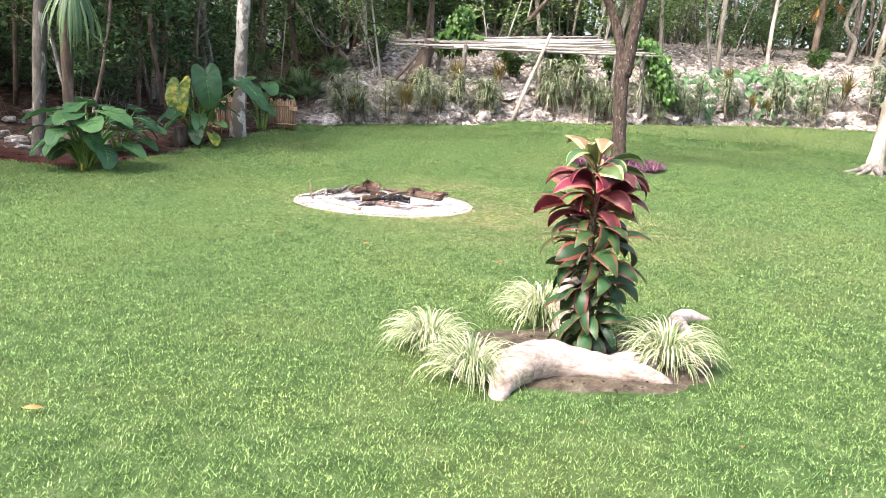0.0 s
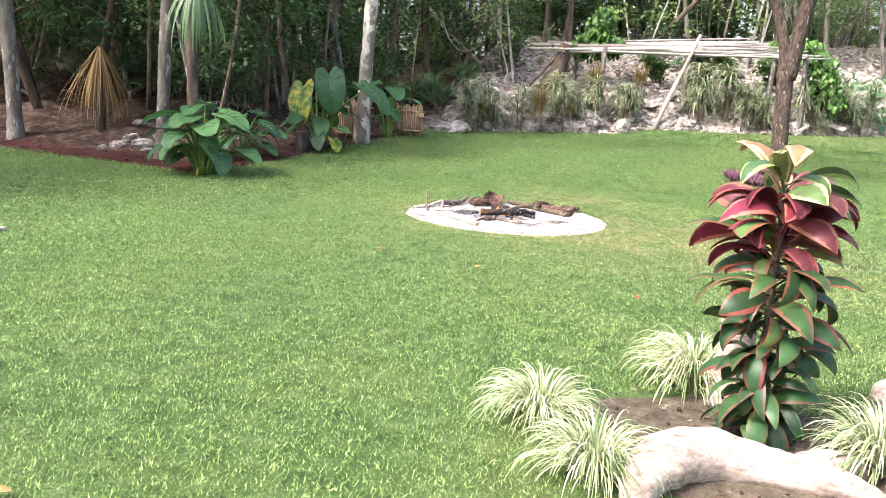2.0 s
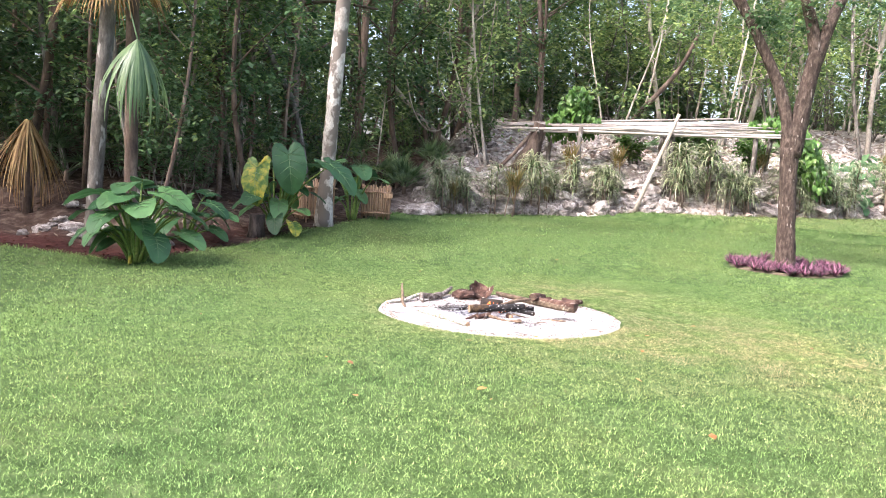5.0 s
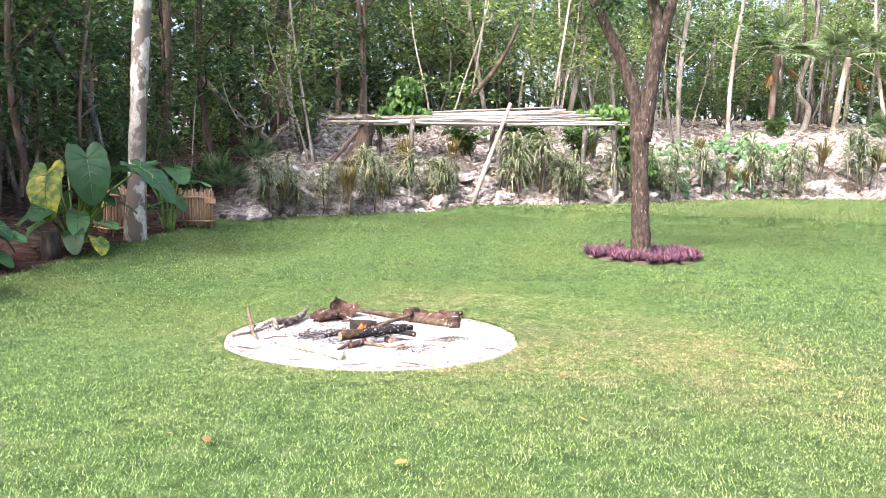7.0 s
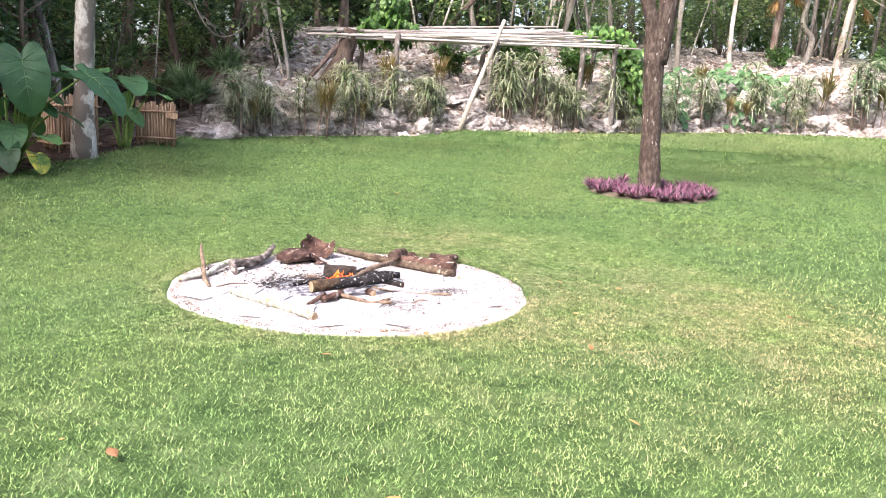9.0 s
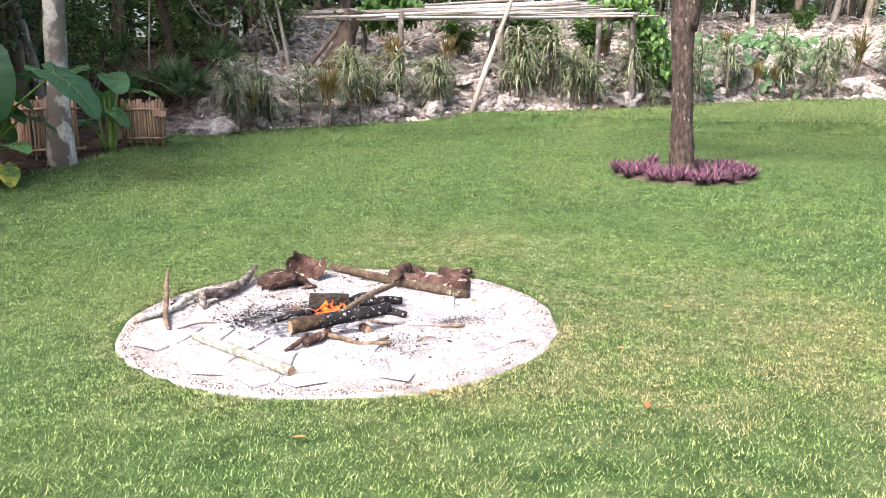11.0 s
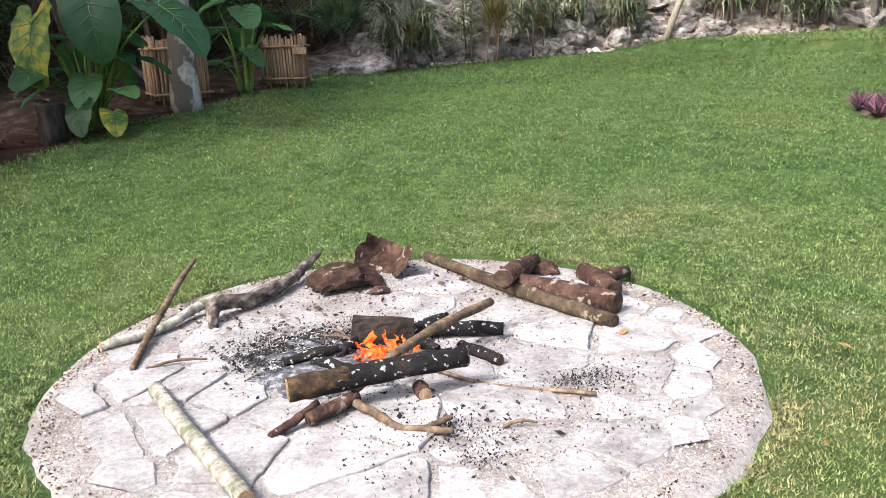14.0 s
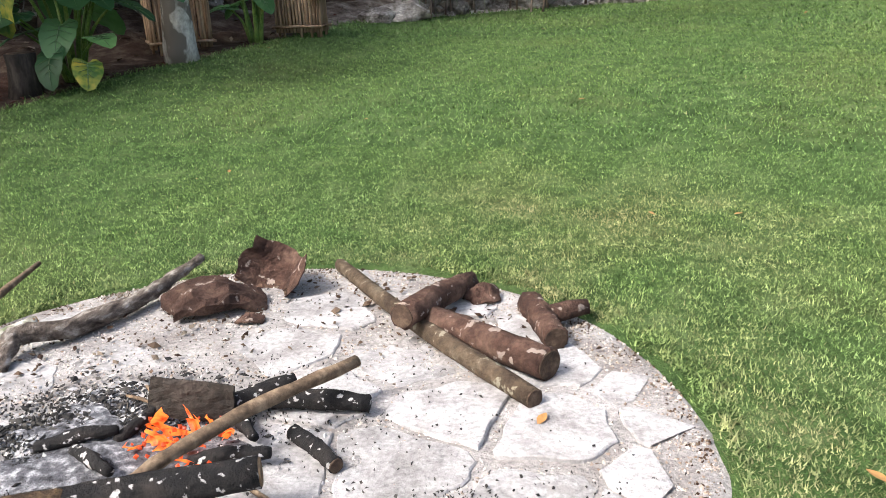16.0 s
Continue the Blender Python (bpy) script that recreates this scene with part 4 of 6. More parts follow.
def build_bed():
    rr = random.Random(31)
    bed = thing("planting_bed", pose(BED[0], BED[1], 0), "bare brown soil bed set in the lawn", "flower bed", kind="structure")
    g = Geo()
    v, n = [(0, 0, 0.03)], 48
    for i in range(1, 9):
        for k in range(n):
            a = 2 * math.pi * k / n
            r = i / 8 * (1 + 0.05 * math.sin(5 * a) + 0.04 * math.sin(11 * a + 1))
            v.append((r * BED[2] * math.cos(a), r * BED[3] * math.sin(a), (0.03 * (1 - (i / 8) ** 4) + 0.012 * noise.noise(Vector((r * 8, a * 5, 1)))) if i < 8 else -0.02))
    f = [(0, 1 + k, 1 + (k + 1) % n) for k in range(n)]
    for i in range(7):
        o, p = 1 + i * n, 1 + (i + 1) * n
        f += [(o + k, p + k, p + (k + 1) % n, o + (k + 1) % n) for k in range(n)]
    part("soil", g.add(v, f), M["soil"], bed)
    g = Geo()
    for _ in range(420):
        a, r = rr.uniform(0, 6.283), 0.95 * math.sqrt(rr.random())
        small_leaf(g, (r * BED[2] * math.cos(a), r * BED[3] * math.sin(a), 0.035), rr, rr.uniform(0.015, 0.04))
    tagged(part("leaf_litter", g, M["litter"], bed, "dry brown leaf litter"), kind="stuff")
    # big pale surface root
    t = thing("tree_root", pose(1.24, -7.17, 0), "thick pale peeled tree root arching over the soil bed", "root")
    for keys, radii, nm in (
            ([(0.03, -0.03, -0.04), (0.06, 0.1, 0.03), (0.15, 0.26, 0.09), (0.33, 0.38, 0.1), (0.52, 0.41, 0.075), (0.72, 0.39, 0.06), (0.9, 0.37, 0.04), (1.08, 0.36, -0.02)], [0.04, 0.075, 0.125, 0.12, 0.098, 0.085, 0.072, 0.05], "main_root"),
            ([(0.7, 0.42, 0.06), (0.9, 0.55, 0.06), (1.1, 0.64, 0.02)], [0.07, 0.065, 0.045], "side_root")):
        way = spline(keys, 5)
        part(nm, tube(Geo(), way, lerp_list(radii, len(way)), 14, 0.07, True, 3), M["root"], t)
    t = thing("root_knee", pose(2.78, -5.45, 0), "bleached knobbly root breaking through the lawn", "root")
    way = spline([(-0.04, -0.3, -0.05), (-0.05, -0.18, 0.0), (-0.06, 0.0, 0.03), (0.08, 0.12, 0.03), (0.26, 0.2, -0.02)], 5)
    part("knee", tube(Geo(), way, lerp_list([0.04, 0.05, 0.06, 0.05, 0.02], len(way)), 12, 0.1, True, 5), M["root"], t)
    t = thing("tree_stump", on(1.82, -5.88), "weathered pinkish stump standing behind the cordyline", "stump")
    part("trunk", tube(Geo(), [(0, 0, -0.05), (0, 0, 0.12), (0.01, 0, 0.36), (0.0, 0, 0.56)], [0.14, 0.1, 0.09, 0.085], 14, 0.08, True, 6), M["root"], t)
    # cordyline
    cord = thing("cordyline", on(1.86, -6.33, 0, 1.07), "tall cordyline with red upper and dark green lower leaves", "plant")
    stems = [[(0, 0, -0.03), (0.01, 0, 0.4), (0.0, 0.01, 0.8), (0.02, 0.0, 1.12)], [(0.06, 0.05, -0.03), (0.1, 0.05, 0.3), (0.08, 0.03, 0.55)]]
    for i, s in enumerate(stems):
        part("stem", tube(Geo(), spline(s, 4), lerp_list([0.022, 0.016], 4 * (len(s) - 1) + 1), 8, 0.08, True, i), M["bark_dark"], cord)
    shapes = {}
    for key, width, length, droop in (("a", 0.135, 0.28, 1.5), ("b", 0.12, 0.3, 1.9), ("c", 0.105, 0.27, 2.4), ("d", 0.085, 0.29, 1.4)):
        for mk in ("cord_dark", "cord_mid", "cord_red", "cord_top"):
            g = Geo()
            strap(g, (0, 0, 0), 0, 0.0, 0.09, 0.016, 0.2, 2, shape=lambda q: 1.0)
            strap(g, (0.085, 0, -0.004), 0, -0.08, length, width, droop, 9, twist=rr.uniform(-0.6, 0.6), shape=broad, keel=0.16)
            shapes[key + mk] = g.mesh("leaf", M[mk])
    heads = [(0.05, 0.6, 90, "cord_dark", -0.4, 0.5, 0.75), (0.56, 0.88, 34, "cord_mid", 0.0, 0.65, 0.95), (0.82, 1.08, 38, "cord_red", 0.25, 0.85, 0.92), (1.06, 1.17, 14, "cord_top", 0.4, 1.1, 0.95)]
    turn = 0.0
    for z0, z1, count, mk, p0, p1, size in heads:
        for i in range(count):
            z = z0 + (z1 - z0) * (i + 0.5) / count
            turn += 137.5 + rr.uniform(-18, 18)
            off = (0.08, 0.04) if mk == "cord_dark" and i % 3 == 0 else (0, 0)
            s = size * rr.uniform(0.7, 1.2)
            m = pose(off[0], off[1], z, 0, 0, turn) @ pose(0, 0, 0, rr.uniform(-42, 42), -math.degrees(rr.uniform(p0 - 0.15, p1 + 0.15)), 0) @ Matrix.Diagonal((s, s, s, 1))
            part("leaf", shapes[rr.choice("abcd") + mk], None, cord, m=m)
    # variegated grass-like tufts
    blades = []
    for k in range(8):
        g = Geo()
        strap(g, (0, 0, 0), 0, 0.75 + k * 0.1, 0.40 + 0.03 * (k % 3), 0.0105, 2.1 + 0.14 * k, 8, shape=lambda u: 1 - 0.85 * u ** 3, keel=0.25)
        blades.append(g.mesh("leaf", M["strap_pale"]))
    for k, (x, y, r, lab) in enumerate(((0.85, -6.42, 0.37, "beside the pale root"), (1.13, -6.92, 0.37, "over the end of the pale root"), (1.65, -5.7, 0.44, "behind the stump"), (2.37, -6.52, 0.42, "beside the cordyline"))):
        t = thing("spider_plant", on(x, y), "variegated cream-green spider plant " + lab, "plant", "spider plants in the bed")
        for _ in range(360):
            a, q = rr.uniform(0, 6.283), rr.random()
            sz = r / 0.42 * rr.uniform(0.65, 1.05)
            m = pose(0.06 * math.cos(a), 0.06 * math.sin(a), -0.01, 0, 0, math.degrees(a) + rr.uniform(-30, 30)) @ pose(0, 0, 0, 0, rr.uniform(-28, 10), 0) @ Matrix.Diagonal((sz, sz, sz * 1.25, 1))
            part("leaf", blades[min(7, int(q * 8))], None, t, m=m)


# ---- the tree on the lawn, ringed by purple plants ----
def build_lawn_tree():
    rr = random.Random(41)
    t = thing("lawn_tree", on(4.45, 6.15), "tree with furrowed brown bark and a forked trunk on the lawn", "tree")
    z0 = hz(4.45, 6.15)
    limbs = [
        ("trunk", [(0.02, 0, -0.1), (0.0, 0, 0.15), (-0.04, 0, 0.9), (-0.07, 0, 1.45), (-0.1, 0, 2.1)], [0.25, 0.175, 0.145, 0.142, 0.155]),
        ("limb", [(-0.14, 0, 1.95), (-0.17, 0.0, 2.5), (-0.38, 0.05, 3.2), (-0.72, 0.1, 3.9), (-1.3, 0.1, 5.0), (-1.9, 0.2, 6.4)], [0.11, 0.105, 0.095, 0.085, 0.07, 0.04]),
        ("limb", [(-0.05, 0, 1.95), (0.03, -0.02, 2.6), (0.12, 0, 3.3), (0.22, 0.0, 3.75)], [0.15, 0.14, 0.13, 0.13]),
        ("limb", [(0.2, 0, 3.65), (0.08, 0.0, 4.2), (-0.1, -0.1, 4.8), (-0.2, -0.3, 6.6)], [0.11, 0.1, 0.09, 0.04]),
        ("limb", [(0.22, 0, 3.65), (0.4, 0.05, 4.3), (0.7, 0.1, 5.0), (1.4, 0.0, 6.6)], [0.11, 0.1, 0.085, 0.04]),
        ("limb", [(-0.9, 0.1, 4.2), (-1.3, 0.6, 5.0), (-2.0, 1.0, 6.2)], [0.05, 0.04, 0.02])]
    for i, (nm, keys, radii) in enumerate(limbs):
        way = spline(keys, 6)
        part(nm, tube(Geo(), way, lerp_list(radii, len(way)), 16, 0.06, True, i, 0.25 if nm == "trunk" else 0), M["bark_tree"], t)
    g = Geo()
    for _ in range(80):
        a, r = rr.uniform(0, 6.283), 3.1 * math.sqrt(rr.random())
        z = rr.uniform(4.5, 8.2) - z0 + 0.12 * r
        clump(g, (r * math.cos(a), r * math.sin(a), z + (0.5 if r < 1.0 else 0.0)), rr.uniform(0.35, 0.7), 60, 0.12, rr)
    for _ in range(16):
        clump(g, (rr.uniform(-1.0, 0.3), rr.uniform(-0.3, 0.8), rr.uniform(3.95, 4.6)), 0.26, 40, 0.11, rr)
    part("crown", g, M["dark_leaf"], t)
    bed = thing("ring_bed", on(RING[0], RING[1]), "round soil bed edged into the lawn at the foot of the tree", "flower bed", kind="structure")
    v, n = [(0, 0, 0.05)], 40
    for i in range(1, 6):
        for k in range(n):
            a = 2 * math.pi * k / n
            r = RING[2] * i / 5
            x, y = r * math.cos(a), r * math.sin(a)
            v.append((x, y, hz(RING[0] + x, RING[1] + y) - hz(RING[0], RING[1]) + (0.03 if i < 5 else -0.03)))
    f = [(0, 1 + k, 1 + (k + 1) % n) for k in range(n)]
    for i in range(4):
        o, p = 1 + i * n, 1 + (i + 1) * n
        f += [(o + k, p + k, p + (k + 1) % n, o + (k + 1) % n) for k in range(n)]
    part("soil", Geo().add(v, f), M["soil"], bed)
    protos = []
    for k in range(3):
        p = thing("oyster_plant", pose(0, 0, 0), "purple and pink oyster plant rosette around the tree", "plant", "oyster plants round the tree")
        g = Geo()
        for i in range(26):
            a = i * 2.4 + rr.uniform(-0.3, 0.3)
            strap(g, (0, 0, 0.0), a, 1.45 - i * 0.035 if i > 8 else 0.5 + rr.uniform(0, 0.4), rr.uniform(0.15, 0.25), 0.034, rr.uniform(0.2, 0.7), 4, shape=lambda u: (1 - u * 0.9), keel=0.3)
        part("leaves", g, M["rhoeo"], p)
        protos.append(p)
    count = 0
    for i in range(600):
        a, r = rr.uniform(0, 6.283), rr.uniform(0.42, 0.97)
        if abs(a - 1.9) < 0.35 and r < 0.8:
            continue
        x, y = RING[0] + r * math.cos(a), RING[1] + r * math.sin(a)
        if count >= 125:
            break
        m = on(x, y, rr.uniform(0, 360), rr.uniform(0.68, 0.95), 0.025)
        if count < 3:
            protos[count].matrix_basis = Matrix.LocRotScale(m.translation, m.to_quaternion(), None)
        else:
            copy_thing(protos[count % 3], m)
        count += 1


build_bed()
build_lawn_tree()


# ---- the mulched garden on the near side of the wood ----
def heart(geo, size, cup=0.18, rr=RNG):
    """An elephant-ear leaf blade, stalk joint at the origin, tip along +x, facing up."""
    n, rings = 30, 5
    verts, faces = [(0, 0, 0)], []
    ph = rr.uniform(0, 6)
    for i in range(1, rings + 1):
        for k in range(n):
            a = 2 * math.pi * k / n - math.pi
            ax = abs(a)
            r = 0.44 + 0.36 * math.cos(a) ** 2 * (1 if ax < 1.57 else 0) + 0.2 * max(0, math.cos(a)) ** 10
            r *= 1 - 0.72 * math.exp(-((ax - math.pi) / 0.3) ** 2)
            r *= 1 + 0.1 * math.exp(-((ax - 2.3) / 0.4) ** 2)
            q = i / rings
            x, y = size * r * q * math.cos(a), size * r * q * math.sin(a)
            z = cup * abs(y) - 0.45 * max(0, x) ** 2 / size - 0.25 * y * y / size + size * 0.025 * math.sin(9 * a + ph) * q * q
            z += size * 0.012 * math.cos(16 * a) * q
            verts.append((x, y, z))
    faces = [(0, 1 + k, 1 + (k + 1) % n) for k in range(n)]
    for i in range(rings - 1):
        o, p = 1 + i * n, 1 + (i + 1) * n
        faces += [(o + k, p + k, p + (k + 1) % n, o + (k + 1) % n) for k in range(n)]
    return geo.add(verts, faces)


def leaf_veins(size):
    """Midrib and side ribs that follow the blade of heart()."""
    g = Geo()

    def at(x, y):
        return (x, y, 0.18 * abs(y) - 0.45 * max(0, x) ** 2 / size - 0.25 * y * y / size + 0.007)

    tube(g, [at(size * q, 0) for q in (0, 0.25, 0.5, 0.75, 0.95)], [0.008, 0.006, 0.005, 0.004, 0.002], 4)
    for s in (1, -1):
        for x0, a, L in ((0.0, 2.2, 0.42), (0.0, 1.5, 0.4), (0.14, 1.15, 0.4), (0.32, 0.95, 0.34), (0.5, 0.85, 0.24)):
            tube(g, [at(size * (x0 + q * L * math.cos(a)), s * size * q * L * math.sin(a)) for q in (0, 0.5, 1.0)], [0.005, 0.004, 0.002], 4)
    return g


def taro(x, y, leaves, label, seed, rz=0):
    """leaves: (heading in degrees, reach, height, blade size, tilt in degrees, yellow?)"""
    rr = random.Random(seed)
    t = thing("elephant_ear", on(x, y, rz), label, "plant")
    extra = [(rr.uniform(0, 360), rr.uniform(0.2, 0.6), rr.uniform(0.3, 1.0) * max(q[2] for q in leaves) * 0.85, rr.uniform(0.4, 0.6), rr.uniform(15, 50), 0) for _ in range(len(leaves))]
    for i, (hd, reach, hgt, size, tilt, yellow) in enumerate(leaves + extra):
        a = math.radians(hd)
        top = Vector((reach * math.cos(a), reach * math.sin(a), hgt))
        foot = Vector((0.07 * math.cos(a), 0.07 * math.sin(a), -0.02))
        way = spline([foot, foot.lerp(top, 0.5) + Vector((-0.1 * reach * math.cos(a), -0.1 * reach * math.sin(a), 0.12 * hgt)), top], 6)
        part("stalk", tube(Geo(), way, lerp_list([0.03, 0.018, 0.01], len(way)), 8, 0.05, True, i), M["taro_stem"], t)
        g = heart(Geo(), size * 0.74, 0.18, rr)
        m = pose(*top, 0, 0, hd + rr.uniform(-15, 15)) @ pose(0, 0, 0, rr.uniform(-18, 18), tilt - 24 + rr.uniform(-18, 8), 0)
        leaf = part("leaf", g, M["taro_yellow"] if yellow else M["taro"], t, "yellowing leaf" if yellow else "", m=m)
        part("vein_network", leaf_veins(size * 0.74), M["leaf_vein"], leaf, "pale raised veins")
    return t


def bin_of_sticks(x, y, rz, w, d, h, label, seed, board=False):
    """An open box of upright sticks lashed to cross rails."""
    rr = random.Random(seed)
    t = thing("stick_bin", on(x, y, rz), label, "bin")
    for side, (ax, ay, dx, dy, span) in enumerate(((-w / 2, -d / 2, 1, 0, w), (w / 2, -d / 2, 0, 1, d), (w / 2, d / 2, -1, 0, w), (-w / 2, d / 2, 0, -1, d))):
        k = int(span / 0.046)
        for i in range(k):
            u = (i + 0.5) / k * span
            r = rr.uniform(0.016, 0.023)
            px, py = ax + dx * u + rr.uniform(-0.006, 0.006), ay + dy * u + rr.uniform(-0.006, 0.006)
            top = h + rr.uniform(-0.05, 0.05)
            low = 0.05 if rr.random() < 0.8 else -0.02
            g = tube(Geo(), bend((px, py, low), (px + rr.uniform(-0.015, 0.015), py, top), 4, 0.008, seed * 50 + i + side * 97), [r, r * 0.97, r * 0.95, r * 0.9], 6, 0.06, True, i)
            part("stick", g, M["bamboo"], t)
        ox, oy = (dy * 0.03, -dx * 0.03)
        for z in (0.12, h - 0.14):
            g = tube(Geo(), [(ax + ox - dx * 0.05, ay + oy - dy * 0.05, z), (ax + ox + dx * span * 0.5, ay + oy + dy * span * 0.5, z + 0.01), (ax + ox + dx * (span + 0.05), ay + oy + dy * (span + 0.05), z)], [0.018, 0.02, 0.017], 7, 0.06)
            part("rail", g, M["bamboo"], t)
    if board:
        me = bmesh.new()
        bmesh.ops.create_cube(me, size=1.0, matrix=Matrix.Diagonal((0.2, 0.02, 0.1, 1)))
        bmesh.ops.bevel(me, geom=me.edges[:], offset=0.004, segments=1, affect="EDGES")
        mesh = bpy.data.meshes.new("board")
        me.to_mesh(mesh)
        me.free()
        mesh.materials.append(M["bamboo"])
        part("board", mesh, None, t, "small blank wooden board", m=pose(w / 2 - 0.02, -d / 2 - 0.05, h - 0.2, 0, 3, 0))
    return t


def fan_leaf(geo, base, heading, pitch, stalk, blade, spread, count, droop, width=0.045, rr=RNG):
    """A fan palm leaf: stalk, then blades spread from its end."""
    h = Vector((math.cos(heading), math.sin(heading), 0))
    d = h * math.cos(pitch) + Vector((0, 0, math.sin(pitch)))
    s = Vector((-math.sin(heading), math.cos(heading), 0))
    end = Vector(base) + d * stalk
    tube(geo, [base, Vector(base) + d * stalk * 0.5 + Vector((0, 0, 0.03 * stalk)), end], [0.014, 0.011, 0.008], 5)
    for i in range(count):
        u = (i + 0.5) / count * 2 - 1
        a = u * spread
        w = (d * math.cos(a) + s * math.sin(a)).normalized()
        hd = math.atan2(w.y, w.x)
        strap(geo, end, hd, math.asin(max(-1, min(1, w.z))) + 0.1, blade * (1 - 0.25 * abs(u)) * rr.uniform(0.9, 1.1), width, droop * rr.uniform(0.8, 1.2), 5, shape=lambda q: max(0.06, min(1, 0.35 + 2.2 * q) * (1 - q ** 2.2)), keel=0.3)


def palm(x, y, height_m, radius, lean, bark, label, seed, fronds=16, blade=0.9, ring=True, dry=6, rz=0, green="palm_leaf"):
    rr = random.Random(seed)
    t = thing("palm_tree", on(x, y, rz), label, "palm tree")
    n = 34
    pts = [(lean[0] * (i / n) ** 1.3, lean[1] * (i / n) ** 1.3, -0.1 + (height_m + 0.1) * i / n) for i in range(n + 1)]
    rad = [radius * (1.25 - 0.35 * min(1, i / 4)) * (1.05 if ring and i % 2 else 1.0) for i in range(n + 1)]
    part("trunk", tube(Geo(), pts, rad, 14, 0.05, True, seed, 0.2), M[bark], t)
    top = Vector(pts[-1])
    g, gd = Geo(), Geo()
    for i in range(fronds):
        a = i * 2.4 + rr.uniform(-0.3, 0.3)
        fan_leaf(g, top, a, rr.uniform(-0.3, 1.2), rr.uniform(0.7, 1.1), blade, 1.9, 22, rr.uniform(0.5, 1.3), 0.1 if green == "palm_bright" else 0.045, rr)
    for i in range(dry):
        a = i * 6.283 / max(1, dry) + rr.uniform(-0.3, 0.3)
        fan_leaf(gd, top - Vector((0, 0, 0.15)), a, rr.uniform(-1.2, -0.5), rr.uniform(0.5, 0.8), blade * 0.9, 0.7, 14, 0.5, rr=rr)
    part("fronds", g, M[green], t)
    if dry:
        part("dead_fronds", gd, M["palm_dry"], t, "hanging dry brown fronds")
    return t


def build_left():
    rr = random.Random(51)
    taro(-5.35, 1.95, [(200, 0.5, 0.95, 0.62, 35, 0), (250, 0.45, 0.7, 0.6, 40, 0), (300, 0.55, 0.85, 0.66, 38, 0), (340, 0.5, 1.0, 0.6, 30, 0), (20, 0.55, 0.75, 0.62, 40, 0), (80, 0.4, 1.05, 0.55, 25, 0), (150, 0.5, 0.9, 0.6, 35, 0), (225, 0.6, 0.5, 0.5, 50, 0), (320, 0.65, 0.4, 0.55, 50, 0), (110, 0.3, 1.15, 0.5, 20, 0), (270, 0.25, 1.1, 0.55, 35, 0), (0, 0.7, 0.45, 0.5, 45, 0), (280, 0.45, 0.95, 0.55, 30, 0), (235, 0.3, 0.85, 0.5, 30, 0), (310, 0.3, 0.6, 0.5, 45, 0), (185, 0.65, 0.7, 0.5, 40, 0)], "lush elephant ear plant with broad blue-green leaves at the lawn edge", 1)
    tube_g = tube(Geo(), spline([(0, 0, 0.0), (0.02, -0.06, 0.14), (0.05, -0.16, 0.0)], 4), lerp_list([0.02, 0.03, 0.01], 9), 8)
    t = thing("yellow_stalk", on(-5.3, 1.72), "bent bright yellow fallen leaf stalk", "leaf stalk")
    part("stalk", tube_g, M["taro_yellow"], t)
    taro(-5.75, 4.2, [(200, 0.4, 0.7, 0.5, 35, 0), (290, 0.5, 0.75, 0.55, 30, 0), (340, 0.55, 0.65, 0.5, 35, 0), (60, 0.4, 0.8, 0.5, 25, 0), (120, 0.4, 0.7, 0.5, 35, 0), (20, 0.5, 0.45, 0.42, 45, 0)], "smaller elephant ear plant in the mulch", 2)
    taro(-4.75, 5.75, [(255, 0.6, 1.15, 0.85, 76, 1), (318, 0.42, 1.42, 0.9, 78, 0), (345, 1.15, 1.28, 0.9, 60, 0), (10, 0.7, 1.25, 0.7, 40, 0), (120, 0.5, 1.3, 0.65, 20, 0), (300, 0.35, 0.55, 0.5, 50, 0), (240, 0.4, 0.5, 0.55, 50, 0), (290, 0.55, 0.3, 0.45, 55, 0), (200, 0.45, 0.6, 0.5, 50, 0), (320, 0.65, 0.2, 0.42, 50, 1)], "tall elephant ear plant with one yellowing leaf behind the stump", 3)
    taro(-3.98, 8.4, [(300, 0.45, 1.15, 0.62, 40, 0), (200, 0.3, 1.25, 0.5, 30, 0), (60, 0.35, 1.1, 0.5, 30, 0), (320, 0.2, 0.6, 0.4, 55, 0), (170, 0.2, 0.5, 0.4, 55, 0)], "elephant ear plant growing between two stick bins", 4)
    t = thing("tree_stump", on(-4.9, 5.2), "short dark burnt-looking tree stump at the lawn edge", "stump")
    part("trunk", tube(Geo(), [(0, 0, -0.06), (0, 0, 0.1), (0.01, 0, 0.28), (0.01, 0, 0.4)], [0.17, 0.145, 0.14, 0.14], 14, 0.08, True, 4), M["bark_black"], t)
    part("cut_face", tube(Geo(), [(0.01, 0, 0.395), (0.01, 0, 0.408)], [0.12, 0.11], 14, 0.05), M["cut_dark"], t, "dark weathered cut face")
    bin_of_sticks(-4.62, 7.6, 38, 0.68, 0.68, 0.84, "square bin of upright tan sticks behind the white trunk", 3)
    bin_of_sticks(-3.62, 9.1, 8, 0.6, 0.45, 0.72, "square bin of upright tan sticks with a small board", 4, True)
    palm(-4.14, 6.8, 9.0, 0.155, (0.55, 0.0), "bark_white", "tall palm with a blotched white and grey trunk", 8, 12, 1.0, False, 3)
    palm(-10.6, 4.1, 4.4, 0.155, (-0.2, 0.0), "bark_grey", "palm with a ringed pale grey trunk and hanging dry fronds", 9, 14, 1.0, True, 10)
    palm(-6.8, 3.15, 5.0, 0.13, (0.25, 0.1), "bark_grey", "palm with a blotched grey trunk in red mulch", 10, 14, 1.0, False, 8)
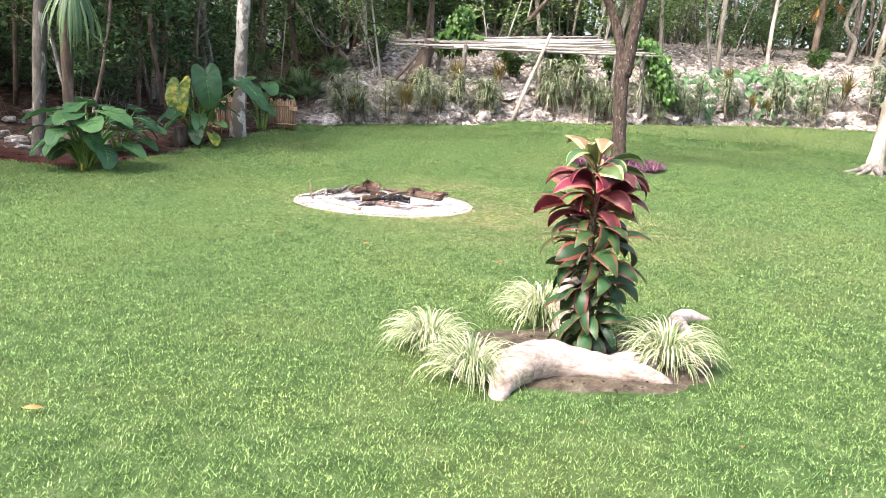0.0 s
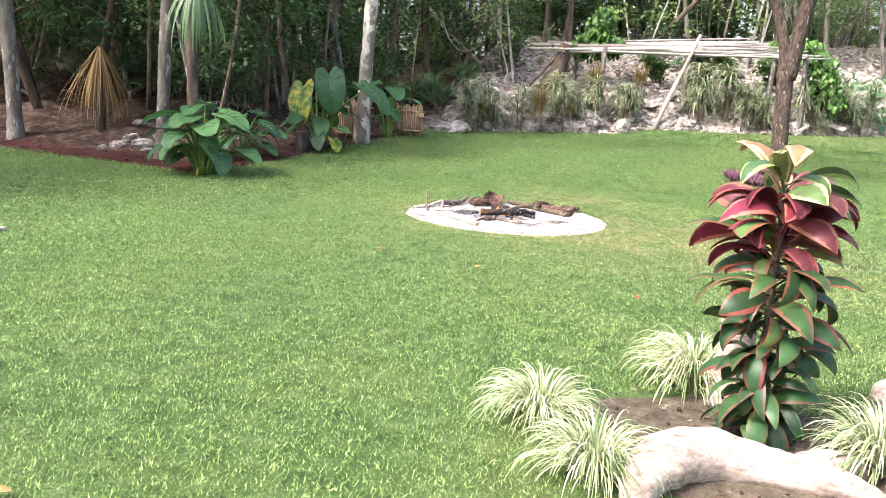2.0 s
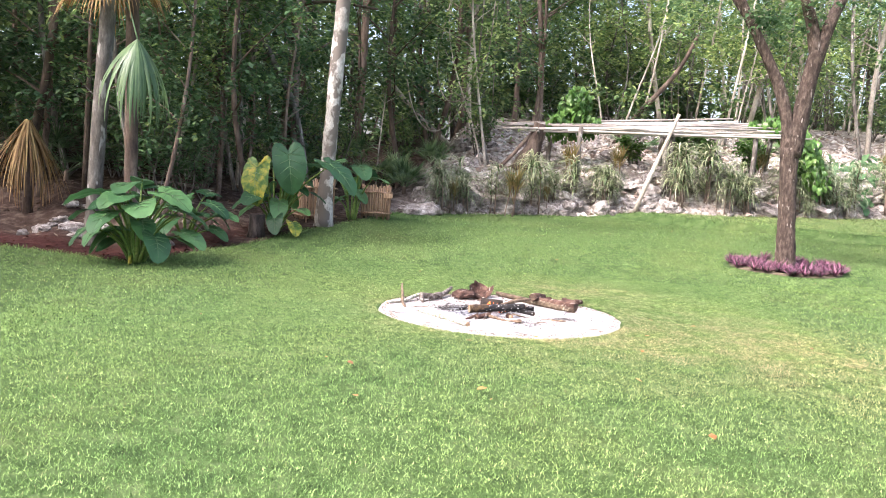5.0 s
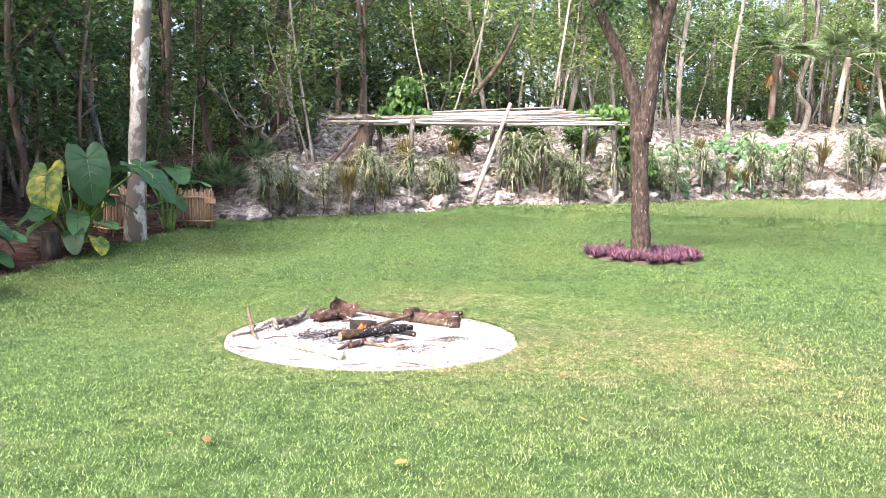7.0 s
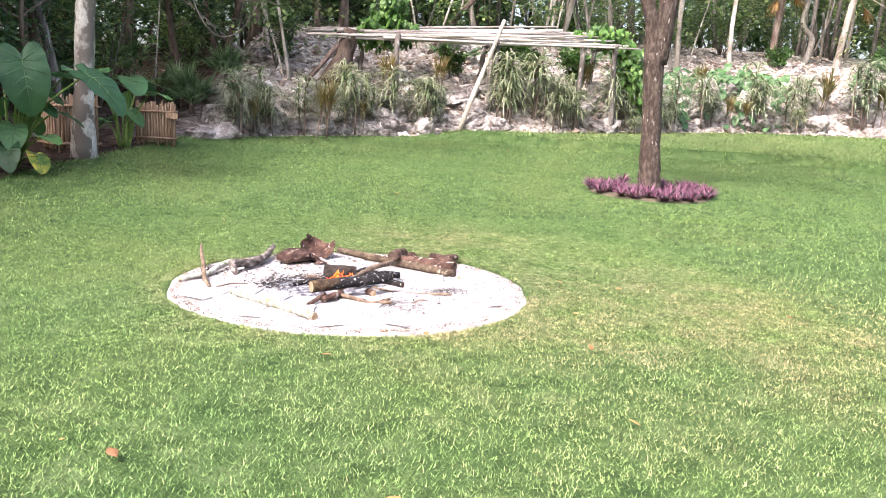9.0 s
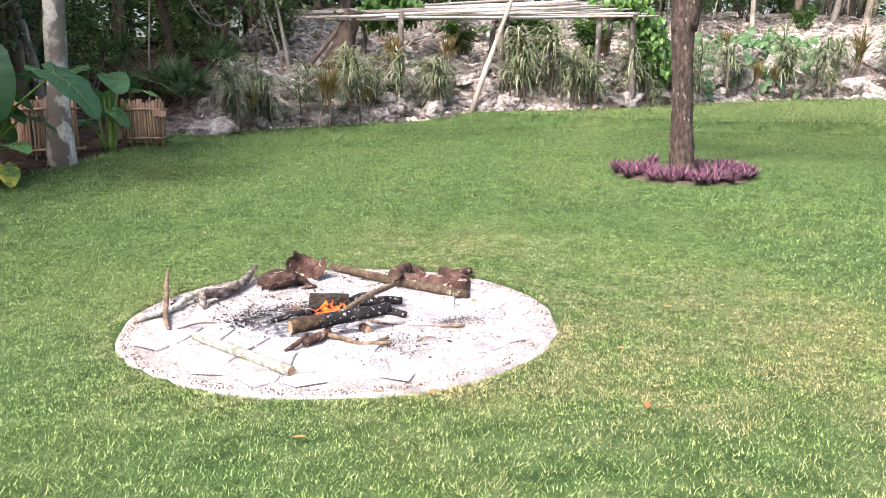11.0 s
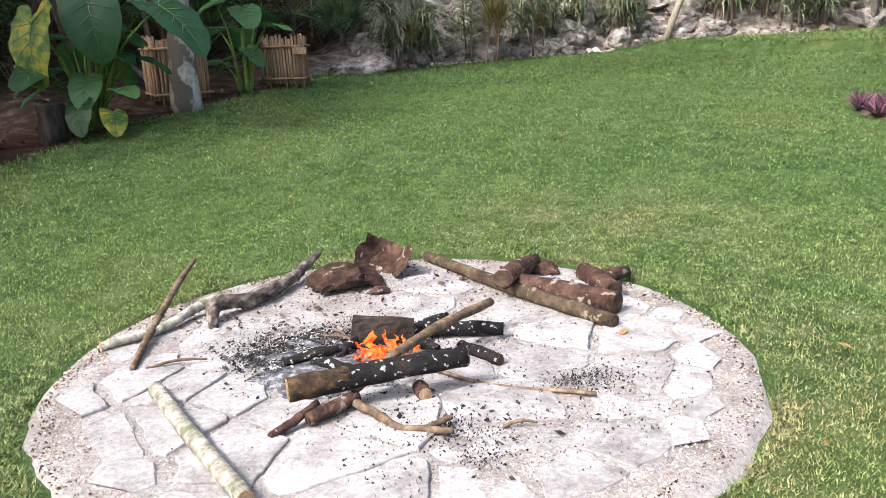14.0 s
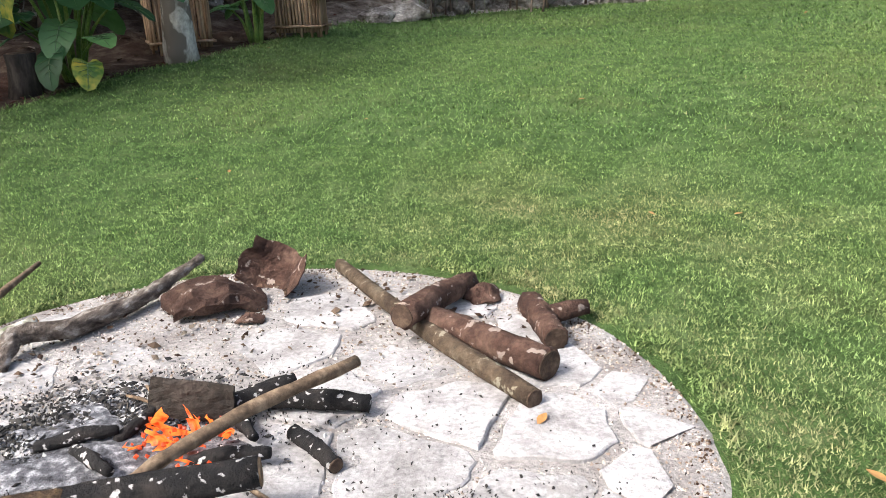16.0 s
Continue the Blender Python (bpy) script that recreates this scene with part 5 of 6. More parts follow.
    palm(-6.5, 3.75, 5.3, 0.115, (-0.12, 0.1), "bark_dark", "grey palm trunk standing behind another palm", 11, 10, 1.0, False, 3)
    # the large fan leaf hanging beside the double trunk
    t = thing("hanging_palm_leaf", pose(-6.55, 3.3, 4.0), "large pale green fan palm leaf hanging down", "palm leaf")
    g = Geo()
    tube(g, spline([(0, 0, 0.0), (0.35, -0.25, -0.25), (0.62, -0.45, -0.75)], 4), lerp_list([0.018, 0.012], 9), 6)
    for i in range(26):
        u = (i + 0.5) / 26 * 2 - 1
        strap(g, (0.62, -0.45, -0.75), -0.6 + u * 1.9, -0.75 - 0.35 * math.cos(u * 1.5), rr.uniform(1.0, 1.5), 0.075, 0.9, 6, shape=lambda q: max(0.05, min(1, 0.3 + 2.5 * q) * (1 - q ** 2.5)), keel=0.3)
    part("blade", g, M["palm_leaf"], t)
    # the low fan palm on the bank behind the bins
    t = thing("fan_palm", on(-4.15, 13.9), "low bright green fan palm bush on the bank", "palm bush")
    part("trunk", tube(Geo(), [(0, 0, -0.1), (0.02, 0, 0.12), (0, 0, 0.28)], [0.08, 0.07, 0.06], 9, 0.1), M["bark_dark"], t)
    g = Geo()
    for i in range(15):
        fan_leaf(g, Vector((0, 0, 0.26)), i * 2.4, rr.uniform(0.15, 1.3), rr.uniform(0.25, 0.5), 0.5, 1.5, 16, 0.5, 0.035, rr)
    part("fronds", g, M["palm_bright"], t)
    # the dead palm skirt
    t = thing("dead_palm", on(-9.2, 4.9, 0, 0.88), "low palm with a skirt of dry hanging tan fronds", "palm tree")
    part("trunk", tube(Geo(), [(0, 0, -0.1), (0.02, 0, 0.8), (0, 0, 1.75)], [0.1, 0.085, 0.07], 10, 0.1), M["bark_dark"], t)
    g = Geo()
    for i in range(130):
        a = rr.uniform(0, 6.283)
        strap(g, (0.05 * math.cos(a), 0.05 * math.sin(a), 1.85 + rr.uniform(-0.1, 0.1)), a, rr.uniform(-1.3, -0.8), rr.uniform(1.2, 1.8), 0.05, rr.uniform(0.35, 0.7), 6, shape=lambda q: max(0.08, 1 - 0.85 * q), keel=0.25)
    part("dead_fronds", g, M["palm_dry"], t)
    # bleached branches left on the lawn
    for k, (a, b) in enumerate((((-4.95, -3.85, 0.03), (-4.5, -3.55, 0.03)), ((-5.2, -3.75, 0.05), (-4.62, -3.8, 0.12)), ((-5.0, -4.05, 0.03), (-4.75, -3.6, 0.09)), ((-5.3, -3.9, 0.04), (-4.8, -4.1, 0.03)))):
        log("pale_branch", [a, tuple((p + q) / 2 + 0.02 for p, q in zip(a, b)), b], [0.03, 0.03, 0.022], M["log_pale"], "bleached branch lying on the lawn", "branch", None, 8, 0.12, 60 + k)


build_left()


# ---- the rubble bank, its plants and the pole shelter ----
def rock_mesh(seed, flat=0.75, sub=3):
    bm = bmesh.new()
    bmesh.ops.create_icosphere(bm, subdivisions=sub, radius=0.5)
    rr = random.Random(seed)
    cuts = [(Vector((rr.gauss(0, 1), rr.gauss(0, 1), rr.gauss(0, 1))).normalized(), rr.uniform(0.26, 0.42)) for _ in range(9)]
    for v in bm.verts:
        for n, d in cuts:
            k = v.co.dot(n)
            if k > d:
                v.co -= n * (k - d) * 0.9
        v.co *= 1 + 0.3 * noise.noise(v.co * 4 + Vector((seed, 0, 0))) + 0.13 * noise.noise(v.co * 11 + Vector((0, seed, 0)))
        v.co.z *= flat
    me = bpy.data.meshes.new("stone")
    bm.to_mesh(me)
    bm.free()
    me.materials.append(M["rock"])
    return me


def along_edge(rr, x0, x1, d0, d1):
    """A random place beyond the lawn's back edge."""
    while True:
        x, y = rr.uniform(x0, x1), rr.uniform(9, 27)
        d = float(beyond(x, y))
        if d0 < d < d1:
            return x, y


def build_bank():
    rr = random.Random(61)
    rocks = [rock_mesh(i, rr.uniform(0.55, 0.9)) for i in range(10)]
    bank = thing("rubble_bank", pose(0, 0, 0), "bank of pale weathered limestone boulders and rubble", "rock bank", kind="structure")
    for k in range(290):
        if k < 120:
            x, y = along_edge(rr, -3.4, 10, 0.15, 1.5)
            s = rr.uniform(0.28, 0.85)
        elif k < 175:
            x, y = along_edge(rr, 8, 19, 0.1, 2.5)
            s = rr.uniform(0.35, 1.15)
        elif k < 250:
            x, y = along_edge(rr, -3, 19, 1.2, 6.0)
            s = rr.uniform(0.25, 0.75)
        else:
            x, y = along_edge(rr, -3.4, 16, -0.12, 0.25)
            s = rr.uniform(0.1, 0.3)
        part("stone", rr.choice(rocks), None, bank, m=pose(x, y, hz(x, y) + s * 0.1, rr.uniform(-25, 25), rr.uniform(-25, 25), rr.uniform(0, 360)) @ Matrix.Diagonal((s * rr.uniform(0.8, 1.4), s, s * rr.uniform(0.7, 1.1), 1)))
    for x, y, s in ((-2.25, 12.75, 0.5), (0.7, 14.1, 0.45), (2.95, 14.8, 0.3), (3.25, 14.85, 0.28), (3.5, 14.8, 0.3), (2.2, 14.7, 0.28), (3.3, 14.75, 0.22), (-3.1, 11.9, 0.9), (-3.3, 11.3, 0.6)):
        part("stone", rr.choice(rocks), None, bank, m=pose(x, y, hz(x, y) + s * 0.12, 0, 0, rr.uniform(0, 360)) @ Matrix.Diagonal((s * 1.2, s, s * 0.8, 1)))
    # mid-size rocks at the lawn's near garden
    for k in range(26):
        x, y = rr.uniform(-8.5, -5.6), rr.uniform(3.0, 6.5)
        if float(beyond(x, y)) > 0.3:
            s = rr.uniform(0.1, 0.4)
            t = thing("garden_rock", pose(x, y, hz(x, y) + 0.08 * s, 0, 0, rr.uniform(0, 360)) @ Matrix.Diagonal((s * 1.3, s, s * 0.8, 1)), "grey limestone rock lying in mulch", "rock", "rocks in the mulch")
            part("stone", rr.choice(rocks), None, t)
    # rubble chips and leaf litter
    g = Geo()
    for _ in range(5200):
        x, y = along_edge(rr, -3.4, 20, -0.05, 8)
        s = rr.uniform(0.02, 0.09) if rr.random() < 0.85 else rr.uniform(0.09, 0.18)
        z = hz(x, y) + s * 0.25
        q = Euler((rr.uniform(-0.5, 0.5), rr.uniform(-0.5, 0.5), rr.uniform(0, 6))).to_matrix()
        g.add([q @ Vector(p) * s + Vector((x, y, z)) for p in ((1, 0, 0), (-1, 0.2, 0), (0, 0.8, 0.1), (0.1, -0.8, 0), (0, 0, 0.6), (0, 0.1, -0.6))], [(0, 2, 4), (2, 1, 4), (1, 3, 4), (3, 0, 4), (2, 0, 5), (1, 2, 5), (3, 1, 5), (0, 3, 5)])
    tagged(new("bank_rubble", g.mesh("bank_rubble", M["pebble"], False)), "loose pale limestone rubble", "rubble", kind="stuff")
    g, gm = Geo(), Geo()
    for _ in range(22000):
        x, y = rr.uniform(-24, 22), rr.uniform(2.5, 34)
        d = float(beyond(x, y))
        if d < 0.05 or (x > -2 and rr.random() < 0.6):
            continue
        small_leaf(g if (d > 0.7 or rr.random() < 0.5 or x > -4) else gm, (x, y, hz(x, y) + 0.01), rr, rr.uniform(0.05, 0.13), 0.3)
    tagged(new("leaf_litter", g.mesh("leaf_litter", M["litter"], False)), "dry brown leaves covering the forest floor", "leaf litter", kind="stuff")
    for _ in range(9000):
        x, y = rr.uniform(-13, -3.8), rr.uniform(1.9, 9)
        if 0.0 < float(beyond(x, y)) < (0.8 if x < -5 else 0.3):
            small_leaf(gm, (x, y, hz(x, y) + 0.005), rr, rr.uniform(0.03, 0.08), 0.4)
    tagged(new("red_mulch", gm.mesh("red_mulch", M["mulch_chip"], False)), "dark red wood mulch", "mulch", kind="stuff")
    # dracaena clumps
    protos = []
    for k in range(5):
        brown = k == 4
        p = thing("dracaena", pose(0, 0, 0), "brownish spiky dracaena on the rubble bank" if brown else "dracaena with drooping cream-striped leaves on the bank", "plant", "dracaenas on the bank")
        g = Geo()
        for s in range(rr.randint(2, 4) if not brown else 2):
            hgt = rr.uniform(0.75, 1.45) if not brown else rr.uniform(0.8, 1.1)
            fx, fy = rr.uniform(-0.22, 0.22), rr.uniform(-0.2, 0.2)
            tx, ty = fx + rr.uniform(-0.12, 0.12), fy - rr.uniform(0.0, 0.2)
            gs = Geo()
            tube(gs, bend((fx, fy, -0.08), (tx, ty, hgt), 6, 0.04, k * 10 + s), [0.022, 0.02, 0.018, 0.016, 0.014, 0.01], 6)
            part("stem", gs, M["bark_tan"], p)
            for i in range(64 if not brown else 46):
                q = rr.random() ** (0.7 if not brown else 0.25)
                a = rr.uniform(0, 6.283)
                z = hgt * (0.22 + 0.78 * q)
                strap(g, (fx + (tx - fx) * q, fy + (ty - fy) * q, z), a, rr.uniform(0.2, 0.9) if not brown else rr.uniform(0.7, 1.4), rr.uniform(0.4, 0.75), rr.uniform(0.024, 0.038), rr.uniform(2.2, 3.3) if not brown else 0.5, 5, shape=lambda u: 1 - 0.9 * u ** 2, keel=0.2)
        part("foliage", g, M["dracaena_brown"] if brown else M["dracaena"], p)
        protos.append(p)
    spots = [(-2.6, 12.3, 0.75), (-2.1, 13.0, 0.7), (-1.4, 13.3, 0.8), (-0.9, 13.5, 0.8), (-0.2, 14.1, 1.1), (0.2, 14.6, 1.0), (0.9, 14.7, 1.1), (1.5, 14.7, 1.0), (1.75, 14.9, 0.8), (3.75, 15.3, 0.95), (4.0, 15.3, 1.0), (4.4, 15.2, 1.2), (5.2, 15.3, 1.25), (5.8, 15.6, 1.2),
             (7.0, 16.1, 1.1), (7.4, 16.4, 1.0), (8.0, 16.6, 1.0), (8.6, 16.9, 0.9), (9.2, 17.2, 1.0), (10.3, 18.0, 1.1), (10.8, 18.2, 1.0), (12.5, 18.7, 1.1), (13.8, 19.0, 1.2), (14.4, 19.2, 1.0), (16.5, 19.3, 1.2), (7.6, 15.95, 0.6), (9.0, 16.9, 0.6), (13.9, 18.7, 0.7)]
    browns = [(-1.0, 13.0, 0.9), (0.5, 15.2, 1.0), (1.9, 15.7, 1.1), (6.2, 16.8, 1.1), (8.2, 17.8, 1.2), (10.6, 19.0, 1.2), (12.2, 18.6, 0.9), (14.9, 19.3, 1.3), (17.2, 19.4, 1.2), (-2.4, 12.7, 0.7), (0.1, 14.2, 0.9), (11.5, 18.4, 1.0)]
    used = set()
    for i, (x, y, s) in enumerate(spots + browns):
        k = 4 if i >= len(spots) else i % 4
        s = s * (0.8 if k == 4 else 1.0)
        m = on(x, y, rr.uniform(-60, 60), s * rr.uniform(0.75, 1.3))
        if k in used:
            copy_thing(protos[k], m)
        else:
            protos[k].matrix_basis = Matrix.LocRotScale(m.translation, m.to_quaternion(), None)
            used.add(k)
    # broad-leaved ground cover on the bank
    for cx, cy, w, n, lab in ((9.3, 18.6, 1.4, 120, "beside the pole shelter"), (12.0, 20.2, 1.9, 190, "on the sunny rubble"), (13.6, 21.0, 1.6, 150, "among the trees"), (18.5, 21.0, 1.5, 90, "at the edge of the trees")):
        t = thing("ground_vine", on(cx, cy), "sprawling broad-leaved green vine " + lab, "vine")
        g, z0 = Geo(), hz(cx, cy)
        for _ in range(n):
            x, y = rr.gauss(0, w * 0.5), rr.gauss(0, w * 0.4)
            o = Geo()
            heart(o, rr.uniform(0.17, 0.28), 0.15, rr)
            q = pose(x, y, hz(cx + x, cy + y) - z0 + rr.uniform(0.15, 0.5), rr.uniform(-20, 20), rr.uniform(10, 50), rr.uniform(180, 360))
            g.add([q @ Vector(p) for p in o.v], o.f)
        part("leaves", g, M["cover_leaf"], t)
    # pole shelter
    t = thing("pole_shelter", pose(0, 0, 0), "low shelter roofed with bleached poles on rough posts", "shelter")
    for i in range(30):
        u = i / 29
        y = 15.35 + 1.9 * u
        x0, x1 = -1.35 + rr.uniform(-0.2, 2.2), 7.2 + rr.uniform(-1.6, 0.3)
        za, zb = 3.02 + 0.28 * u + rr.uniform(-0.05, 0.07), 3.16 + 0.46 * u + rr.uniform(-0.05, 0.09)
        if i % 3 == 1:
            za, zb, x1 = za + 0.09, zb + 0.1, x1 - 0.6
        r = rr.uniform(0.03, 0.05)
        part("roof_pole", tube(Geo(), bend((x0, y + rr.uniform(-0.1, 0.1), za), (x1, y + rr.uniform(-0.1, 0.1), zb), 9, 0.13, i), [r * 1.1, r * 1.1, r, r, r, r * 0.9, r * 0.85, r * 0.8, r * 0.6], 7, 0.1, True, i), M["pole"], t)
    for x, y, zt in ((-0.3, 16.0, 3.0), (0.95, 15.3, 3.2), (3.45, 15.55, 3.1), (3.62, 15.6, 3.1), (5.9, 15.5, 3.15), (6.85, 15.7, 3.2), (0.0, 17.1, 3.05), (3.5, 17.1, 3.15), (6.7, 17.1, 3.2)):
        z = hz(x, y)
        part("post", tube(Geo(), bend((x + rr.uniform(-0.1, 0.1), y, z - 0.15), (x, y, zt), 6, 0.04, int(x * 10)), [0.085, 0.08, 0.075, 0.07, 0.07, 0.065], 9, 0.12, True, 3), M["bark_grey"], t)
    for x in (-0.3, 3.55, 6.75):
        part("cross_beam", tube(Geo(), bend((x, 15.2, 2.98 + 0.025 * (x + 1.3)), (x, 17.4, 3.0 + 0.025 * (x + 1.3)), 5, 0.02, int(x)), [0.05] * 5, 8, 0.08), M["bark_grey"], t)
    t = thing("leaning_pole", pose(2.62, 14.95, hz(2.62, 14.95)), "long pale pole leaning against the shelter", "pole")
    part("pole", tube(Geo(), bend((0, 0, -0.03), (1.08, 0.35, 3.68 - hz(2.62, 14.95)), 9, 0.05, 4), lerp_list([0.07, 0.06, 0.05], 9), 9, 0.08), M["bark_pale"], t)
    t = thing("old_stump", on(-0.35, 15.6), "flared dead stump leaning under the shelter", "stump")
    part("trunk", tube(Geo(), spline([(-0.35, -0.2, -0.1), (-0.1, 0, 0.6), (0.12, 0.1, 1.35)], 5), lerp_list([0.4, 0.24, 0.2], 11), 14, 0.16, True, 9, 0.5), M["bark_dark"], t)
    part("prop", tube(Geo(), spline([(-1.1, -0.3, -0.1), (-0.6, -0.1, 0.5), (-0.05, 0.1, 1.2)], 4), lerp_list([0.06, 0.06, 0.05], 9), 8, 0.1), M["bark_tan"], t)
    # leafy vines on the shelter
    for lab, blobs in (("bright green vine heaped on the pole shelter", [(0.55, 16.4, 3.35, 0.45), (0.75, 16.4, 3.75, 0.42), (0.85, 16.4, 4.1, 0.34), (0.2, 16.2, 3.25, 0.3), (1.2, 16.3, 3.3, 0.3)]),
                       ("bright green vine climbing the shelter's end", [(6.6, 16.3, 3.5, 0.3), (7.1, 16.2, 3.35, 0.35), (7.45, 16.2, 2.9, 0.4), (7.6, 16.2, 2.4, 0.4), (7.8, 16.2, 2.0, 0.35), (6.1, 16.5, 3.45, 0.22)])):
        t = thing("shelter_vine", pose(blobs[0][0], blobs[0][1], blobs[0][2]), lab, "vine")
        g = Geo()
        for x, y, z, r in blobs:
            for _ in range(int(560 * r)):
                v = Vector((rr.gauss(0, 1), rr.gauss(0, 1), rr.gauss(0, 1))).normalized() * r * rr.uniform(0.3, 1.35)
                o = Geo()
                heart(o, rr.uniform(0.07, 0.16), 0.15, rr)
                q = pose(x - blobs[0][0] + v.x, y - blobs[0][1] + v.y, z - blobs[0][2] + v.z, rr.uniform(-30, 30), rr.uniform(20, 70), rr.uniform(180, 360))
                g.add([q @ Vector(p) for p in o.v], o.f)
        part("leaves", g, M["vine_leaf"], t)


build_bank()


# ---- the wood ----
def wood_tree(seed, h, r, bark, leaf, crown_low, label, lean=0.5, spread=1.3, leaves=1500, size=0.15, limbs=6):
    rr = random.Random(seed)
    t = thing("forest_tree", pose(0, 0, 0), label, "tree", "trees of the wood")
    top = (rr.uniform(-lean, lean), rr.uniform(-lean, lean), h)
    way = bend((0, 0, -0.3), top, 12, lean * 0.5, seed)
    part("trunk", tube(Geo(), way, lerp_list([r * 1.25, r, r * 0.85, r * 0.6, r * 0.3], 12), 8, 0.09, True, seed, 0.2), M[bark], t)
    ends = []
    for i in range(limbs):
        u = crown_low + (0.96 - crown_low) * (i + rr.random()) / limbs
        p = way[min(11, int(u * 11))]
        a = rr.uniform(0, 6.283)
        L = spread * rr.uniform(0.6, 1.2)
        e = p + Vector((math.cos(a) * L, math.sin(a) * L, L * rr.uniform(0.3, 1.0)))
        part("limb", tube(Geo(), bend(p, e, 5, 0.15, seed + i), [r * 0.45, r * 0.38, r * 0.28, r * 0.2, r * 0.1], 5), M[bark], t)
        ends += [e, p.lerp(e, 0.6)]
    g = Geo()
    ends.append(way[-1])
    ends += [e + Vector((rr.gauss(0, 0.7), rr.gauss(0, 0.7), rr.gauss(0, 0.5))) for e in list(ends)]
    for e in ends:
        clump(g, e, rr.uniform(0.35, 0.8), leaves // len(ends), size, rr)
    part("crown", g, M[leaf], t)
    return t


def shrub(seed, h, leaf, size, label, leaves=700):
    rr = random.Random(seed)
    t = thing("undergrowth_shrub", pose(0, 0, 0), label, "shrub", "shrubs of the wood")
    g = Geo()
    for i in range(6):
        a = rr.uniform(0, 6.283)
        e = Vector((math.cos(a) * h * 0.35, math.sin(a) * h * 0.35, h * rr.uniform(0.55, 1.0)))
        part("stem", tube(Geo(), bend((0, 0, -0.1), e, 5, 0.12, seed + i), [0.02, 0.018, 0.014, 0.01, 0.006], 5), M["bark_grey"], t)
        for q in (0.45, 0.75, 1.0):
            clump(g, e * q, h * 0.2, leaves // 18, size, rr)
    part("leaves", g, M[leaf], t)
    return t


def place(protos, spots):
    used = set()
    for k, m in spots:
        if k in used:
            copy_thing(protos[k], m)
        else:
            protos[k].matrix_basis = Matrix.LocRotScale(m.translation, m.to_quaternion(), None)
            used.add(k)


def build_wood():
    rr = random.Random(71)
    P = [
        wood_tree(1, 9.5, 0.055, "bark_grey", "forest_leaf", 0.28, "slender grey forest tree with open leafy crown", 0.9, 1.5, 1300, 0.17, 9),
        wood_tree(2, 11, 0.075, "bark_pale", "forest_leaf", 0.32, "pale-barked forest tree with leafy crown", 0.7, 1.7, 1500, 0.18, 9),
        wood_tree(3, 8, 0.035, "bark_pale", "light_leaf", 0.28, "thin pale sapling with light green leaves", 1.2, 1.3, 1200, 0.16, 8),
        wood_tree(4, 10, 0.07, "bark_dark", "dark_leaf", 0.2, "dark-barked forest tree with dense crown", 0.9, 1.7, 1500, 0.19, 10),
        wood_tree(5, 7, 0.03, "bark_grey", "light_leaf", 0.25, "thin grey sapling with light green leaves", 1.3, 1.2, 1100, 0.16, 8),
        wood_tree(6, 12, 0.10, "bark_tan", "forest_leaf", 0.3, "tall tan forest tree with leafy crown", 0.6, 2.0, 1500, 0.19, 10),
        wood_tree(7, 9, 0.045, "bark_tan", "dark_leaf", 0.22, "thin tan forest tree with dark leaves", 1.0, 1.5, 1300, 0.18, 9),
        wood_tree(8, 6, 0.025, "bark_pale", "forest_leaf", 0.35, "bare thin pale pole of a young tree", 1.0, 0.9, 700, 0.17),
    ]
    spots = []
    # known trunks
    for k, x, y, s, rz in ((2, -1.75, 15.3, 1.0, 0), (4, -1.6, 15.4, 1.0, 90), (7, -1.9, 15.5, 1.1, 40), (3, -4.6, 17.0, 1.4, 0), (3, -4.0, 17.5, 1.2, 100), (1, 13.6, 23.0, 1.25, 0), (0, 11.1, 22.0, 1.5, 60), (1, 11.4, 22.4, 1.1, 10),
                         (7, 1.9, 19.5, 1.2, 0), (7, 2.25, 19.6, 1.2, 200), (5, -8.05, 10.0, 0.95, 0), (1, -7.5, 10.4, 0.8, 30), (2, -8.6, 9.2, 1.0, 200), (3, -11.4, 6.0, 1.2, 10), (1, 21, 24, 1.0, 80), (0, 8.2, 21.5, 1.0, 20), (1, 9.3, 23.5, 1.0, 33)):
        spots.append((k, on(x, y, rz, s)))
    # trees out of view, added only to cast soft shade over the left lawn
    for k, x, y, s in ((5, -11.5, -5.2, 1.0), (3, -10.6, -2.6, 1.1), (5, -12.4, -0.6, 1.05), (3, -12.8, -3.6, 1.2), (3, -14.2, 1.0, 1.2), (5, -14.5, -6.5, 1.1)):
        spots.append((k, on(x, y, 40 * k + 10 * x, s)))
    for _ in range(34):
        x, y = rr.uniform(-20, -5.6), rr.uniform(5.4, 11)
        if float(beyond(x, y)) > (1.6 if x > -9 else 2.2) and math.hypot(x + 9.6, y - 4.9) > 1.2:
            spots.append((rr.choice((3, 3, 6, 0)), on(x, y, rr.uniform(0, 360), rr.uniform(0.9, 1.25) * (0.78 if x > -10 else 1.0))))
    taken = [(m.translation.x, m.translation.y) for _, m in spots]
    tries = 0
    while len(spots) < 300 and tries < 9000:
        tries += 1
        if rr.random() < 0.64:
            x, y = rr.uniform(-6, 30), rr.uniform(17, 42)
        else:
            x, y = rr.uniform(-30, -4.5), rr.uniform(4.5, 40)
        d = float(beyond(x, y))
        if d < (3.8 if x > -3 else 1.8) or any(math.hypot(x - a, y - b) < 0.8 for a, b in taken) or (-2 < x < 8 and y < 19.5) or (x < -8.5 and y < 7) or (12.3 < x < 20 and y < 25.5):
            continue
        taken.append((x, y))
